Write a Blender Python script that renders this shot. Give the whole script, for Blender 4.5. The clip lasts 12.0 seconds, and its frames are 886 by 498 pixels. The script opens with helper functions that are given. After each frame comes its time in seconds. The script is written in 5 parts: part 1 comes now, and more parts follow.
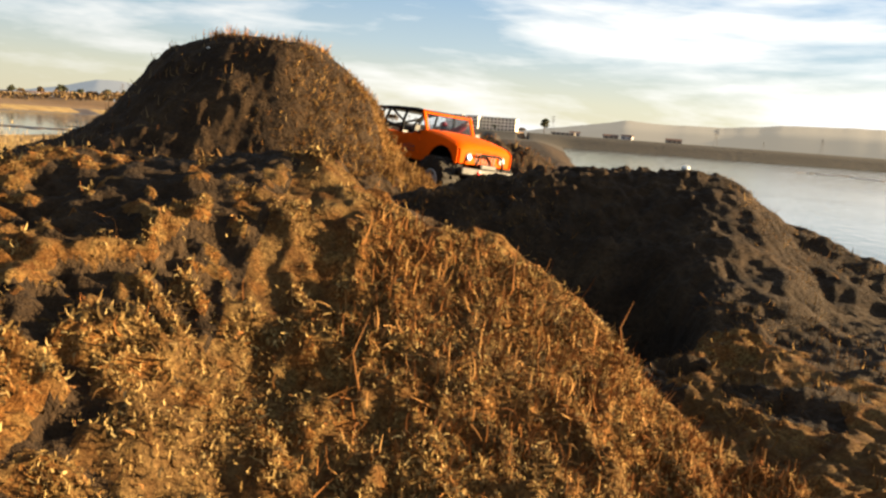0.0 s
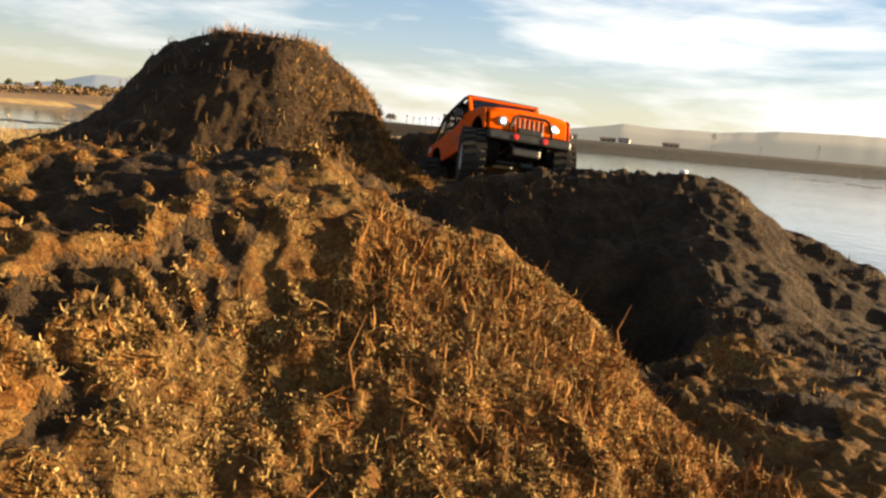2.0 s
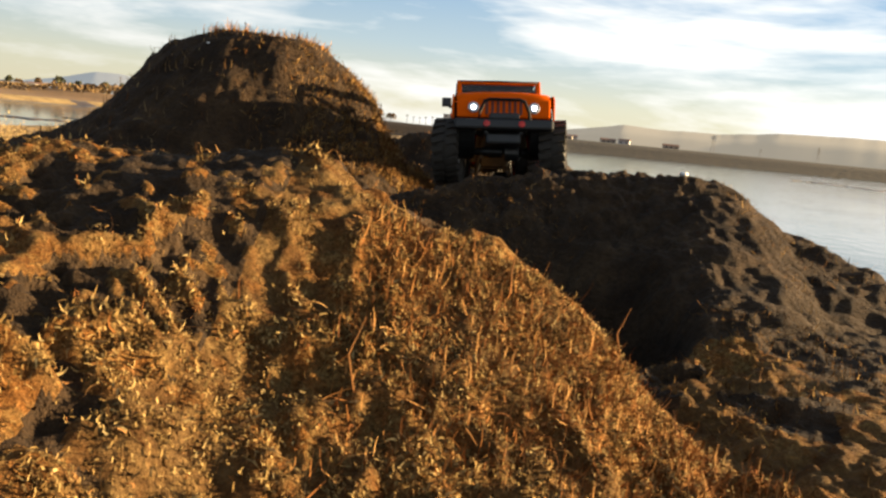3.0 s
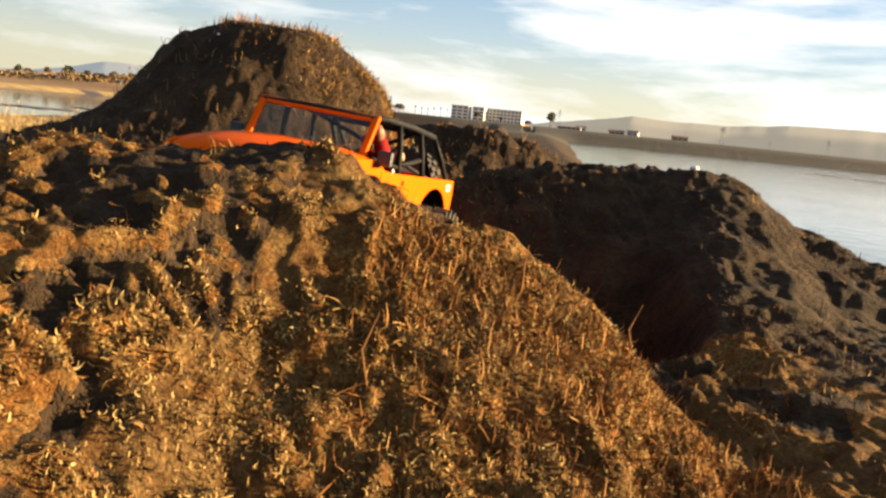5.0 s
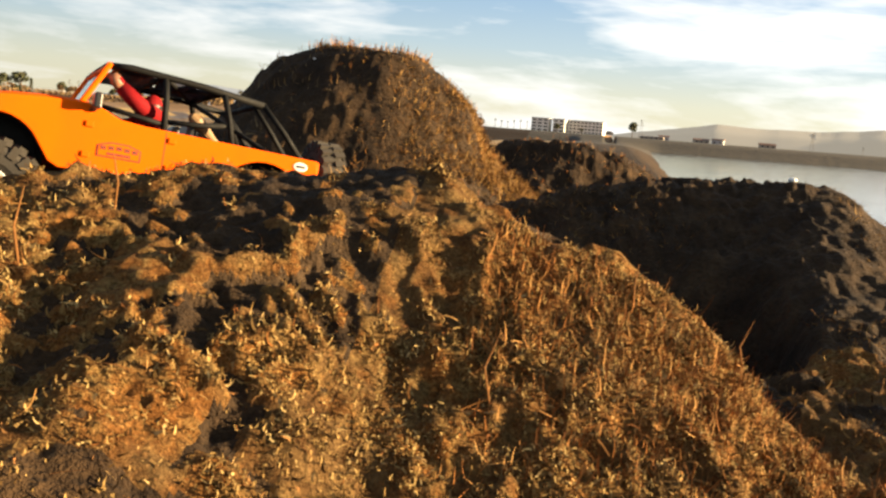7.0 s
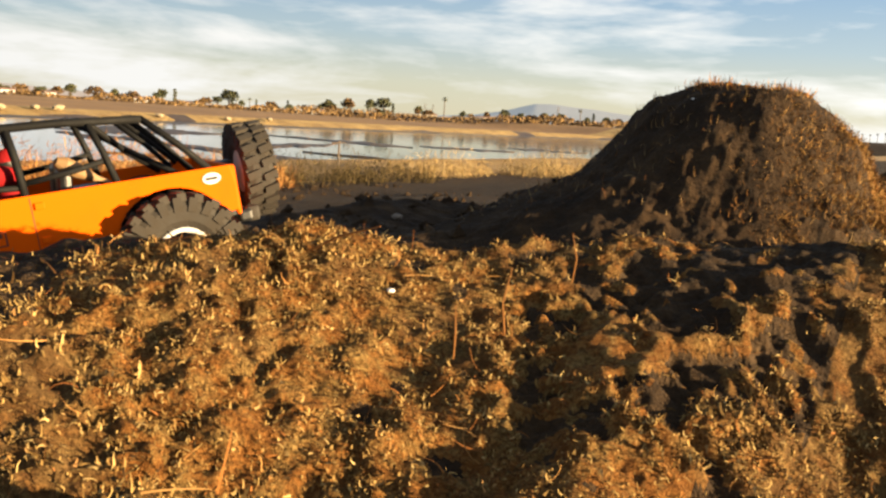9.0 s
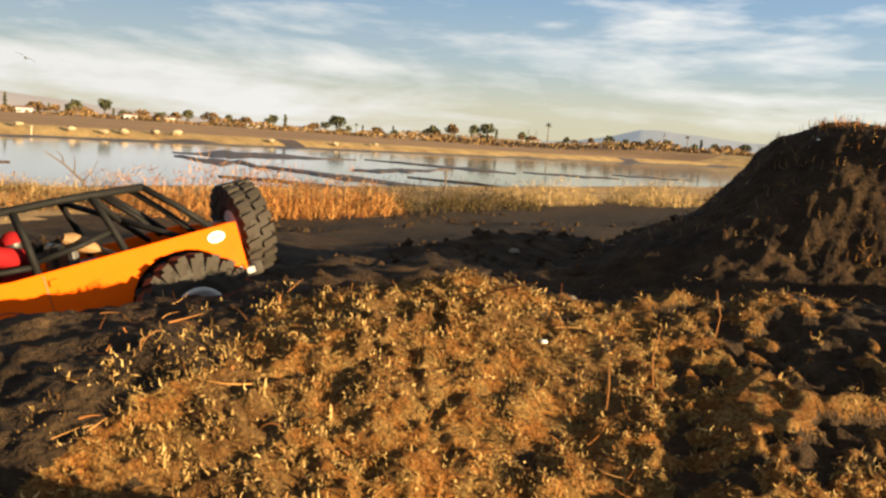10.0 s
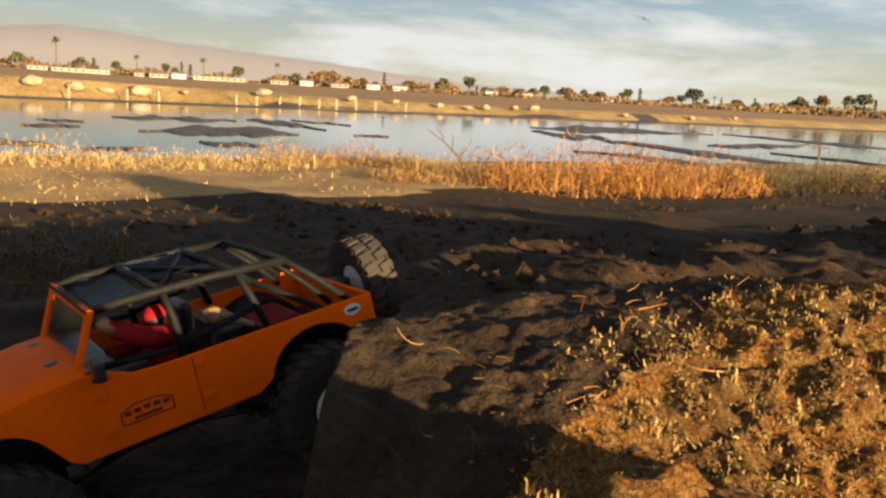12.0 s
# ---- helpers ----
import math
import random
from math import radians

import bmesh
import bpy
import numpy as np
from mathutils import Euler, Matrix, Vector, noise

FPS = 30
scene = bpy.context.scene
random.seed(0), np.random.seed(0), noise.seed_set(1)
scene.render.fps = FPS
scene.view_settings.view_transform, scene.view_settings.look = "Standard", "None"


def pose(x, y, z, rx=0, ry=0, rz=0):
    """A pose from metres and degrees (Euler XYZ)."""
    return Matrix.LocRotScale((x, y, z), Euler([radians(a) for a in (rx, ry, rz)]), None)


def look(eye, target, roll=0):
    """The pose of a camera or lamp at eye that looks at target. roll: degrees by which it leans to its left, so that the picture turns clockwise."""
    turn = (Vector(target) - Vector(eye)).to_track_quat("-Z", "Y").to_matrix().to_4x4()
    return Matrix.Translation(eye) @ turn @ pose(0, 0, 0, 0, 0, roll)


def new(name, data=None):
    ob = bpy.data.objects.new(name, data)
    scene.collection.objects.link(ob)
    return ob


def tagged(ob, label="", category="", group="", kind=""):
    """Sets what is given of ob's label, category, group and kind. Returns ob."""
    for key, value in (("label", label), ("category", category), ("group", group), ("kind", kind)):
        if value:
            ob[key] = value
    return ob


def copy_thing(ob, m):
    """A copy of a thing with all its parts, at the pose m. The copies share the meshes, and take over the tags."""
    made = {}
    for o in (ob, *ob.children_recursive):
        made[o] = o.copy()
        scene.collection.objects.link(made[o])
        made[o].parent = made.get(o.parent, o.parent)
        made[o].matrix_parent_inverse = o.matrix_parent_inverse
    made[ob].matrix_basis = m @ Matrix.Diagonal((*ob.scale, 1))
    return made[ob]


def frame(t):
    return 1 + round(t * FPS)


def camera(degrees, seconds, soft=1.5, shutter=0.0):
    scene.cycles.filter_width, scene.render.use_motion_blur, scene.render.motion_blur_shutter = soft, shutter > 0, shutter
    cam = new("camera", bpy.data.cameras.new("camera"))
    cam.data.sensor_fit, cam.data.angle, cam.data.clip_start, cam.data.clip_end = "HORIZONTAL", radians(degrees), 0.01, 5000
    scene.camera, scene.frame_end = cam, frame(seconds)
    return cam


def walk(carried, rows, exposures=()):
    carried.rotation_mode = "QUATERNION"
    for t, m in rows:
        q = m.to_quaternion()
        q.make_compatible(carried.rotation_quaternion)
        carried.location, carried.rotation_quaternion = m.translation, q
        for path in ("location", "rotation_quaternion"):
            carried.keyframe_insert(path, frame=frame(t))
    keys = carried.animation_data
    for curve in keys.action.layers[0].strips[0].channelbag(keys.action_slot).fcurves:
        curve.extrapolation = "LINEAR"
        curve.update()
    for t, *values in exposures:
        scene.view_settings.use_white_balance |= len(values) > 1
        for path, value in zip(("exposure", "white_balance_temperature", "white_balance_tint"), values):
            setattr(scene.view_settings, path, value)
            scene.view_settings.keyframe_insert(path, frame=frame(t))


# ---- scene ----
cam = camera(52.2, 12.0, soft=2.5)
PATH = [
    (0.0, -0.0005, 0.0003, 1.4999, 4.664, -7.384, 4.301),
    (0.5, -0.0014, 0.001, 1.5001, 4.54, -7.45, 4.676),
    (1.0, -0.0015, 0.002, 1.4996, 4.483, -7.432, 4.863),
    (1.5, -0.0014, 0.002, 1.4994, 4.443, -7.396, 4.983),
    (2.0, -0.0019, 0.0028, 1.4993, 4.403, -7.333, 5.171),
    (2.5, -0.0023, 0.0031, 1.4997, 4.378, -7.299, 5.359),
    (3.0, -0.0028, 0.0037, 1.5005, 4.352, -7.346, 5.596),
    (5.0, -0.0062, 0.0029, 1.503, 4.781, -7.959, 5.816),
    (5.5, -0.0086, 0.0021, 1.5046, 4.848, -7.529, 5.809),
    (6.0, -0.0106, -0.0025, 1.5061, 4.784, -7.198, 5.754),
    (6.5, -0.0141, -0.0102, 1.5071, 5.955, -7.134, 5.233),
    (7.0, -0.025, -0.0213, 1.509, 10.031, -7.583, 4.476),
    (7.5, -0.05, -0.0291, 1.5205, 16.509, -8.87, 3.922),
    (7.7, -0.0626, -0.0298, 1.5246, 19.221, -9.296, 3.736),
    (9.3, -0.0872, -0.1023, 1.5589, 32.794, -7.631, 3.313),
    (9.5, -0.09, -0.1126, 1.5657, 33.743, -7.496, 3.255),
    (10.0, -0.0904, -0.1463, 1.5749, 37.77, -6.739, 3.605),
    (10.5, -0.0901, -0.194, 1.5843, 42.605, -6.628, 3.888),
    (11.0, -0.0854, -0.2105, 1.59, 49.339, -7.296, 3.306),
    (11.5, -0.0899, -0.2455, 1.5954, 55.091, -8.428, 3.247),
    (12.0, -0.0935, -0.2561, 1.596, 59.652, -9.593, 2.928),
]
walk(cam, [(t, Matrix.Translation((x, y, z)) @ pose(0, 0, 0, 0, 0, yaw) @ pose(0, 0, 0, 90 + pitch) @ pose(0, 0, 0, 0, 0, roll))
           for t, x, y, z, yaw, pitch, roll in PATH], exposures=[(0.0, 2.24), (3.2, 2.25), (5.0, 2.32), (7.5, 2.32), (10.5, 2.06), (12.0, 2.04)])

# ---- light: low evening sun from the side, thin cloud over a pale sky ----
SUN_EL, SUN_AZ = 6.8, 9.5          # degrees up, degrees from +x towards +y
sun_way = Vector((math.cos(radians(SUN_AZ)) * math.cos(radians(SUN_EL)), math.sin(radians(SUN_AZ)) * math.cos(radians(SUN_EL)), math.sin(radians(SUN_EL))))
sun = new("sun", bpy.data.lights.new("sun", "SUN"))
sun.data.energy, sun.data.angle, sun.data.color = 5.2, radians(0.6), (1.0, 0.73, 0.40)
sun.matrix_world = look(sun_way * 30, (0, 0, 0))

world = bpy.data.worlds.new("evening_sky")
scene.world = world
world.use_nodes = True


def build_sky(nt):
    nt.nodes.clear()
    N, L = nt.nodes.new, nt.links.new
    out, bg = N("ShaderNodeOutputWorld"), N("ShaderNodeBackground")
    sky = N("ShaderNodeTexSky")
    sky.sky_type, sky.sun_disc = "NISHITA", False
    sky.sun_elevation, sky.sun_rotation = radians(SUN_EL), radians(90 - SUN_AZ)
    sky.altitude, sky.air_density, sky.dust_density, sky.ozone_density = 0, 1.0, 1.0, 3.0
    geo = N("ShaderNodeTexCoord")
    sep = N("ShaderNodeSeparateXYZ")
    L(geo.outputs["Generated"], sep.inputs[0])
    # thin haze, cream along the horizon and pale blue above
    rise = N("ShaderNodeMapRange")
    rise.inputs["From Min"].default_value, rise.inputs["From Max"].default_value = 0.0, 0.34
    L(sep.outputs["Z"], rise.inputs["Value"])
    haze = ramp(nt, rise.outputs[0], (0.0, (4.9, 4.4, 3.0)), (0.12, (4.5, 4.4, 3.4)), (0.27, (3.1, 3.8, 4.1)), (0.45, (2.0, 3.0, 4.1)), (1.0, (0.9, 1.5, 2.4)))
    base = blend(nt, 0.88, sky.outputs[0], haze)
    # drawn-out wisps at two scales
    def wisps(scale, size, where, detail, turn):
        mp = N("ShaderNodeMapping")
        mp.inputs["Scale"].default_value, mp.inputs["Location"].default_value = scale, where
        mp.inputs["Rotation"].default_value = (radians(3), radians(-6), radians(turn))
        L(geo.outputs["Generated"], mp.inputs[0])
        return noise_of(nt, mp.outputs[0], size, detail, 0.58, 0.35)
    big, fine = wisps((1.3, 1.3, 6.0), 1.7, (CLOUD_X, CLOUD_Y, 0.2), 6, 20), wisps((1.2, 1.2, 8.0), 4.6, (0.3, 1.9, 0.6), 7, 32)
    both = N("ShaderNodeMath"); both.operation = "MULTIPLY_ADD"; both.inputs[1].default_value = 0.45
    L(fine, both.inputs[0]); L(big, both.inputs[2])
    thick = N("ShaderNodeMapRange")
    thick.inputs["From Min"].default_value, thick.inputs["From Max"].default_value = -0.5, 0.5
    thick.inputs["To Min"].default_value, thick.inputs["To Max"].default_value = 0.0, 0.10
    L(sep.outputs["X"], thick.inputs["Value"])
    more = N("ShaderNodeMath"); more.operation = "ADD"
    L(both.outputs[0], more.inputs[0]); L(thick.outputs[0], more.inputs[1])
    amt = ramp(nt, more.outputs[0], (0.715, (0, 0, 0)), (0.80, (0.45,) * 3), (0.90, (1,) * 3))
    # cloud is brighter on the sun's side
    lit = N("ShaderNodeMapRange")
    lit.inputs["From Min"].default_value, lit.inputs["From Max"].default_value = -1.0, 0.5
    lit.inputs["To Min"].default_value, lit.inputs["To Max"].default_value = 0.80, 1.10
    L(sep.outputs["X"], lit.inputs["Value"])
    tone = N("ShaderNodeVectorMath"); tone.operation = "SCALE"
    tone.inputs[0].default_value = CLOUD_TONE[:3]
    # cloud dims towards the unseen zenith to lower the fill light below
    thin = N("ShaderNodeMapRange")
    thin.inputs["From Min"].default_value, thin.inputs["From Max"].default_value = 0.2, 0.75
    thin.inputs["To Min"].default_value, thin.inputs["To Max"].default_value = 1.0, 0.42
    L(sep.outputs["Z"], thin.inputs["Value"])
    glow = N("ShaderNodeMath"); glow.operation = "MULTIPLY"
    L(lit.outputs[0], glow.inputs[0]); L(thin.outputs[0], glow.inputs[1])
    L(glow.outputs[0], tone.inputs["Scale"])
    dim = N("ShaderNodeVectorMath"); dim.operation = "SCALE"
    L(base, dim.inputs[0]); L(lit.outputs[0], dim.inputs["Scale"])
    mix = N("ShaderNodeMix"); mix.data_type = "RGBA"
    L(amt, mix.inputs["Factor"])
    L(dim.outputs[0], [i for i in mix.inputs if i.name == "A" and i.type == "RGBA"][0])
    L(tone.outputs[0], [i for i in mix.inputs if i.name == "B" and i.type == "RGBA"][0])
    L([o for o in mix.outputs if o.type == "RGBA"][0], bg.inputs[0])
    bg.inputs[1].default_value = SKY_POWER
    L(bg.outputs[0], out.inputs[0])


# ---- materials ----
def material(name, build, rough=0.8, metal=0.0):
    m = bpy.data.materials.new(name)
    m.use_nodes = True
    b = m.node_tree.nodes["Principled BSDF"]
    b.inputs["Roughness"].default_value, b.inputs["Metallic"].default_value = rough, metal
    build(m.node_tree, b)
    return m


def coords(nt, kind="Object"):
    return nt.nodes.new("ShaderNodeTexCoord").outputs[kind]


def noise_of(nt, vec, scale, detail=4, rough=0.55, distort=0.0):
    n = nt.nodes.new("ShaderNodeTexNoise")
    n.inputs["Scale"].default_value, n.inputs["Detail"].default_value = scale, detail
    n.inputs["Roughness"].default_value, n.inputs["Distortion"].default_value = rough, distort
    nt.links.new(vec, n.inputs["Vector"])
    return n.outputs[0]


def ramp(nt, fac, *stops):
    r = nt.nodes.new("ShaderNodeValToRGB")
    e = r.color_ramp.elements
    while len(e) < len(stops):
        e.new(0.5)
    for k, (p, c) in zip(e, stops):
        k.position, k.color = p, (*c, 1)
    nt.links.new(fac, r.inputs[0])
    return r.outputs[0]


def blend(nt, fac, a, b, how="MIX"):
    m = nt.nodes.new("ShaderNodeMix")
    m.data_type, m.blend_type = "RGBA", how
    for src, key in ((fac, "Factor"), (a, "A"), (b, "B")):
        s = m.inputs[key] if key == "Factor" else [i for i in m.inputs if i.name == key and i.type == "RGBA"][0]
        if hasattr(src, "is_linked"):
            nt.links.new(src, s)
        elif key == "Factor":
            s.default_value = src
        else:
            s.default_value = (*src, 1)
    return [o for o in m.outputs if o.type == "RGBA"][0]


CLOUD_X, CLOUD_Y, CLOUD_TONE, SKY_POWER = 1.3, 0.4, (6.0, 5.95, 5.7, 1), 0.041
build_sky(world.node_tree)


def bump(nt, b, fac, strength, dist):
    n = nt.nodes.new("ShaderNodeBump")
    n.inputs["Strength"].default_value, n.inputs["Distance"].default_value = strength, dist
    nt.links.new(fac, n.inputs["Height"])
    nt.links.new(n.outputs[0], b.inputs["Normal"])


def plain(name, colour, rough=0.6, metal=0.0, scale=60.0, vary=0.25, depth=0.0005, glow=0.0):
    """A paint, plastic or metal with grain and wear at two scales."""
    def build(nt, b):
        v = coords(nt)
        fine, wide = noise_of(nt, v, scale * 6, 3), noise_of(nt, v, scale, 4)
        dark = tuple(c * (1 - vary) for c in colour)
        c = blend(nt, ramp(nt, wide, (0.35, (0, 0, 0)), (0.7, (1, 1, 1))), dark, colour)
        c = blend(nt, 0.25, c, blend(nt, fine, dark, colour))
        nt.links.new(c, b.inputs["Base Color"])
        nt.links.new(ramp(nt, wide, (0.3, (rough * 0.8,) * 3), (0.8, (min(1, rough * 1.2),) * 3)), b.inputs["Roughness"])
        if depth:
            bump(nt, b, fine, 0.4, depth)
        if glow:
            b.inputs["Emission Color"].default_value = (*colour, 1)
            b.inputs["Emission Strength"].default_value = glow
    return material(name, build, rough, metal)


def ground_look(nt, b):
    v = coords(nt)
    wide, mid, fine = noise_of(nt, v, 1.3, 5), noise_of(nt, v, 14, 6, 0.65), noise_of(nt, v, 160, 4, 0.7)
    soil = ramp(nt, mid, (0.3, (0.013, 0.0068, 0.0028)), (0.5, (0.034, 0.0185, 0.0076)), (0.72, (0.078, 0.044, 0.018)))
    dusty = ramp(nt, mid, (0.3, (0.019, 0.0108, 0.005)), (0.7, (0.062, 0.039, 0.0195)))
    c = blend(nt, ramp(nt, wide, (0.42, (0, 0, 0)), (0.62, (1, 1, 1))), soil, dusty)
    c = blend(nt, ramp(nt, fine, (0.35, (0.55,) * 3), (0.65, (1.15,) * 3)), (0, 0, 0), c, "MIX")
    nt.links.new(c, b.inputs["Base Color"])
    b.inputs["Specular IOR Level"].default_value = 0.2
    h = nt.nodes.new("ShaderNodeMath"); h.operation = "ADD"
    nt.links.new(mid, h.inputs[0]); nt.links.new(fine, h.inputs[1])
    h3 = nt.nodes.new("ShaderNodeMath"); h3.operation = "ADD"
    nt.links.new(h.outputs[0], h3.inputs[0]); nt.links.new(noise_of(nt, v, 55, 4, 0.65), h3.inputs[1])
    bump(nt, b, h3.outputs[0], 0.8, 0.010)


def matted_look(nt, b):
    """Dirt bound up with crumbled golden leaves and fibres."""
    v = coords(nt)
    wide, mid, fine = noise_of(nt, v, 9, 4), noise_of(nt, v, 55, 5, 0.7), noise_of(nt, v, 330, 4, 0.75, 0.6)
    gold = ramp(nt, fine, (0.30, (0.018, 0.0095, 0.003)), (0.45, (0.125, 0.072, 0.022)), (0.60, (0.28, 0.176, 0.060)), (0.80, (0.45, 0.325, 0.135)))
    rusty = ramp(nt, fine, (0.28, (0.035, 0.014, 0.004)), (0.5, (0.17, 0.068, 0.015)), (0.75, (0.36, 0.17, 0.045)))
    c = blend(nt, ramp(nt, mid, (0.42, (0, 0, 0)), (0.62, (1, 1, 1))), rusty, gold)
    dirt = ramp(nt, mid, (0.35, (0.050, 0.027, 0.010)), (0.7, (0.19, 0.112, 0.043)))
    c = blend(nt, ramp(nt, wide, (0.40, (0.8,) * 3), (0.52, (0, 0, 0))), c, dirt)
    nt.links.new(c, b.inputs["Base Color"])
    b.inputs["Specular IOR Level"].default_value = 0.12
    h = nt.nodes.new("ShaderNodeMath"); h.operation = "MULTIPLY_ADD"; h.inputs[1].default_value = 1.6
    nt.links.new(mid, h.inputs[0]); nt.links.new(fine, h.inputs[2])
    bump(nt, b, h.outputs[0], 1.0, 0.006)


def straw_look(nt, b):
    g = nt.nodes.new("ShaderNodeNewGeometry").outputs["Random Per Island"]
    c = ramp(nt, g, (0.0, (0.09, 0.035, 0.01)), (0.25, (0.18, 0.07, 0.018)), (0.55, (0.26, 0.15, 0.05)), (0.85, (0.36, 0.25, 0.11)), (1.0, (0.16, 0.10, 0.05)))
    w = noise_of(nt, coords(nt), 40, 3)
    nt.links.new(blend(nt, ramp(nt, w, (0.3, (0.6,) * 3), (0.7, (1,) * 3)), (0.10, 0.05, 0.02), c), b.inputs["Base Color"])
    b.inputs["Specular IOR Level"].default_value = 0.15


def water_look(nt, b):
    v = coords(nt)
    m = nt.nodes.new("ShaderNodeMapping"); m.inputs["Scale"].default_value = (1, 0.6, 1)
    nt.links.new(v, m.inputs[0])
    w1, w2 = noise_of(nt, m.outputs[0], 2.2, 4, 0.6), noise_of(nt, m.outputs[0], 0.15, 2)
    b.inputs["Base Color"].default_value = (0.03, 0.045, 0.05, 1)
    b.inputs["IOR"].default_value = 1.33
    h = nt.nodes.new("ShaderNodeMath"); h.operation = "MULTIPLY"
    nt.links.new(w1, h.inputs[0]); nt.links.new(w2, h.inputs[1])
    sx = nt.nodes.new("ShaderNodeSeparateXYZ"); nt.links.new(v, sx.inputs[0])
    mr = nt.nodes.new("ShaderNodeMapRange")
    mr.inputs["From Min"].default_value, mr.inputs["From Max"].default_value = -6, 2
    mr.inputs["To Min"].default_value, mr.inputs["To Max"].default_value = 0.06, 1.0
    nt.links.new(sx.outputs["X"], mr.inputs["Value"])
    h2 = nt.nodes.new("ShaderNodeMath"); h2.operation = "MULTIPLY"
    nt.links.new(h.outputs[0], h2.inputs[0]); nt.links.new(mr.outputs[0], h2.inputs[1])
    bump(nt, b, h2.outputs[0], 0.35, 0.08)


def two_tone(low, high, scale=3.0, rough=0.9, depth=0.01):
    def build(nt, b):
        v = coords(nt)
        mid, fine = noise_of(nt, v, scale, 5, 0.6), noise_of(nt, v, scale * 9, 4)
        c = blend(nt, 0.3, ramp(nt, mid, (0.32, low), (0.68, high)), ramp(nt, fine, (0.3, low), (0.7, high)))
        nt.links.new(c, b.inputs["Base Color"])
        bump(nt, b, fine, 0.5, depth)
    return build


M = {
    "ground": material("dry_levee_soil", ground_look, 0.95),
    "matted": material("leaf_matted_dirt", matted_look, 0.95),
    "straw": material("dry_straw", straw_look, 0.85),
    "water": material("pond_water", water_look, 0.06),
    "mud": material("wet_mud", two_tone((0.028, 0.018, 0.010), (0.095, 0.060, 0.030), 0.6), 0.55),
    "bank": material("golden_grass_bank", two_tone((0.15, 0.085, 0.024), (0.46, 0.31, 0.105), 0.35, depth=0.3), 0.95),
    "plain_grass": material("dry_plain", two_tone((0.13, 0.060, 0.016), (0.30, 0.155, 0.042), 0.05, depth=0.3), 0.95),
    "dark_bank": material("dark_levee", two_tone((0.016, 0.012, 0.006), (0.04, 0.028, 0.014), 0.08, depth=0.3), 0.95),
    "sand": material("sandy_verge", two_tone((0.17, 0.092, 0.027), (0.42, 0.255, 0.082), 2.5, depth=0.02), 0.95),
    # grey with the distance haze mixed into the colour
    "hill": material("hazy_hill", two_tone((0.30, 0.31, 0.30), (0.42, 0.40, 0.36), 0.01), 1.0),
}

# ---- helpers for meshes ----
def mesh_of(name, verts, faces, mat, smooth=True):
    me = bpy.data.meshes.new(name)
    me.from_pydata([tuple(v) for v in verts], [], [tuple(f) for f in faces])
    me.materials.append(mat)
    if smooth:
        me.polygons.foreach_set("use_smooth", [True] * len(me.polygons))
    return me


def part(name, bm, mat, parent=None, label="", smooth=False):
    """One bmesh as one mesh object under a thing or a part."""
    me = bpy.data.meshes.new(name)
    bm.normal_update()
    bm.to_mesh(me)
    bm.free()
    me.materials.append(mat)
    if smooth:
        me.polygons.foreach_set("use_smooth", [True] * len(me.polygons))
    ob = new(name, me)
    if parent is not None:
        ob.parent = parent
    return tagged(ob, label=label)


def box(bm, lo, hi, bevel=0.0, m=None):
    """A box between two corners, bevelled, added to bm."""
    lo, hi = Vector(lo), Vector(hi)
    c, s = (lo + hi) / 2, hi - lo
    got = bmesh.ops.create_cube(bm, size=1, matrix=(m or Matrix()) @ Matrix.Translation(c) @ Matrix.Diagonal((*s, 1)))
    if bevel:
        es = list({e for v in got["verts"] for e in v.link_edges})
        bmesh.ops.bevel(bm, geom=es, offset=bevel, segments=2, affect="EDGES", profile=0.5)
    return bm


def tube(bm, points, r, sides=8):
    """A round bar along points."""
    pts = [Vector(p) for p in points]
    rings = []
    for i, p in enumerate(pts):
        d = (pts[min(i + 1, len(pts) - 1)] - pts[max(i - 1, 0)]).normalized()
        a = d.cross(Vector((0.123, 0.31, 0.94)))
        if a.length < 0.1:
            a = d.cross(Vector((1, 0, 0)))
        a.normalize()
        c = d.cross(a)
        rr = r[i] if isinstance(r, (list, tuple)) else r
        rings.append([bm.verts.new(p + (a * math.cos(2 * math.pi * k / sides) + c * math.sin(2 * math.pi * k / sides)) * rr) for k in range(sides)])
    for u, v in zip(rings, rings[1:]):
        for k in range(sides):
            bm.faces.new((u[k], u[(k + 1) % sides], v[(k + 1) % sides], v[k]))
    bm.faces.new(rings[0][::-1]); bm.faces.new(rings[-1])
    return bm


def lathe(bm, profile, axis="y", sides=32, at=(0, 0, 0), caps=True):
    """Turns (distance along the axis, radius) pairs round the axis into a closed body."""
    rings = []
    for a, r in profile:
        ring = []
        for k in range(sides):
            c, s = math.cos(2 * math.pi * k / sides) * r, math.sin(2 * math.pi * k / sides) * r
            p = {"y": (c, a, s), "x": (a, c, s), "z": (c, s, a)}[axis]
            ring.append(bm.verts.new(Vector(p) + Vector(at)))
        rings.append(ring)
    for u, v in zip(rings, rings[1:]):
        for k in range(sides):
            bm.faces.new((u[k], u[(k + 1) % sides], v[(k + 1) % sides], v[k]))
    if caps:
        bm.faces.new(rings[0][::-1]); bm.faces.new(rings[-1])
    return bm


# ---- the ground ----
rng = np.random.default_rng(7)
TABLE = rng.random((256, 256))


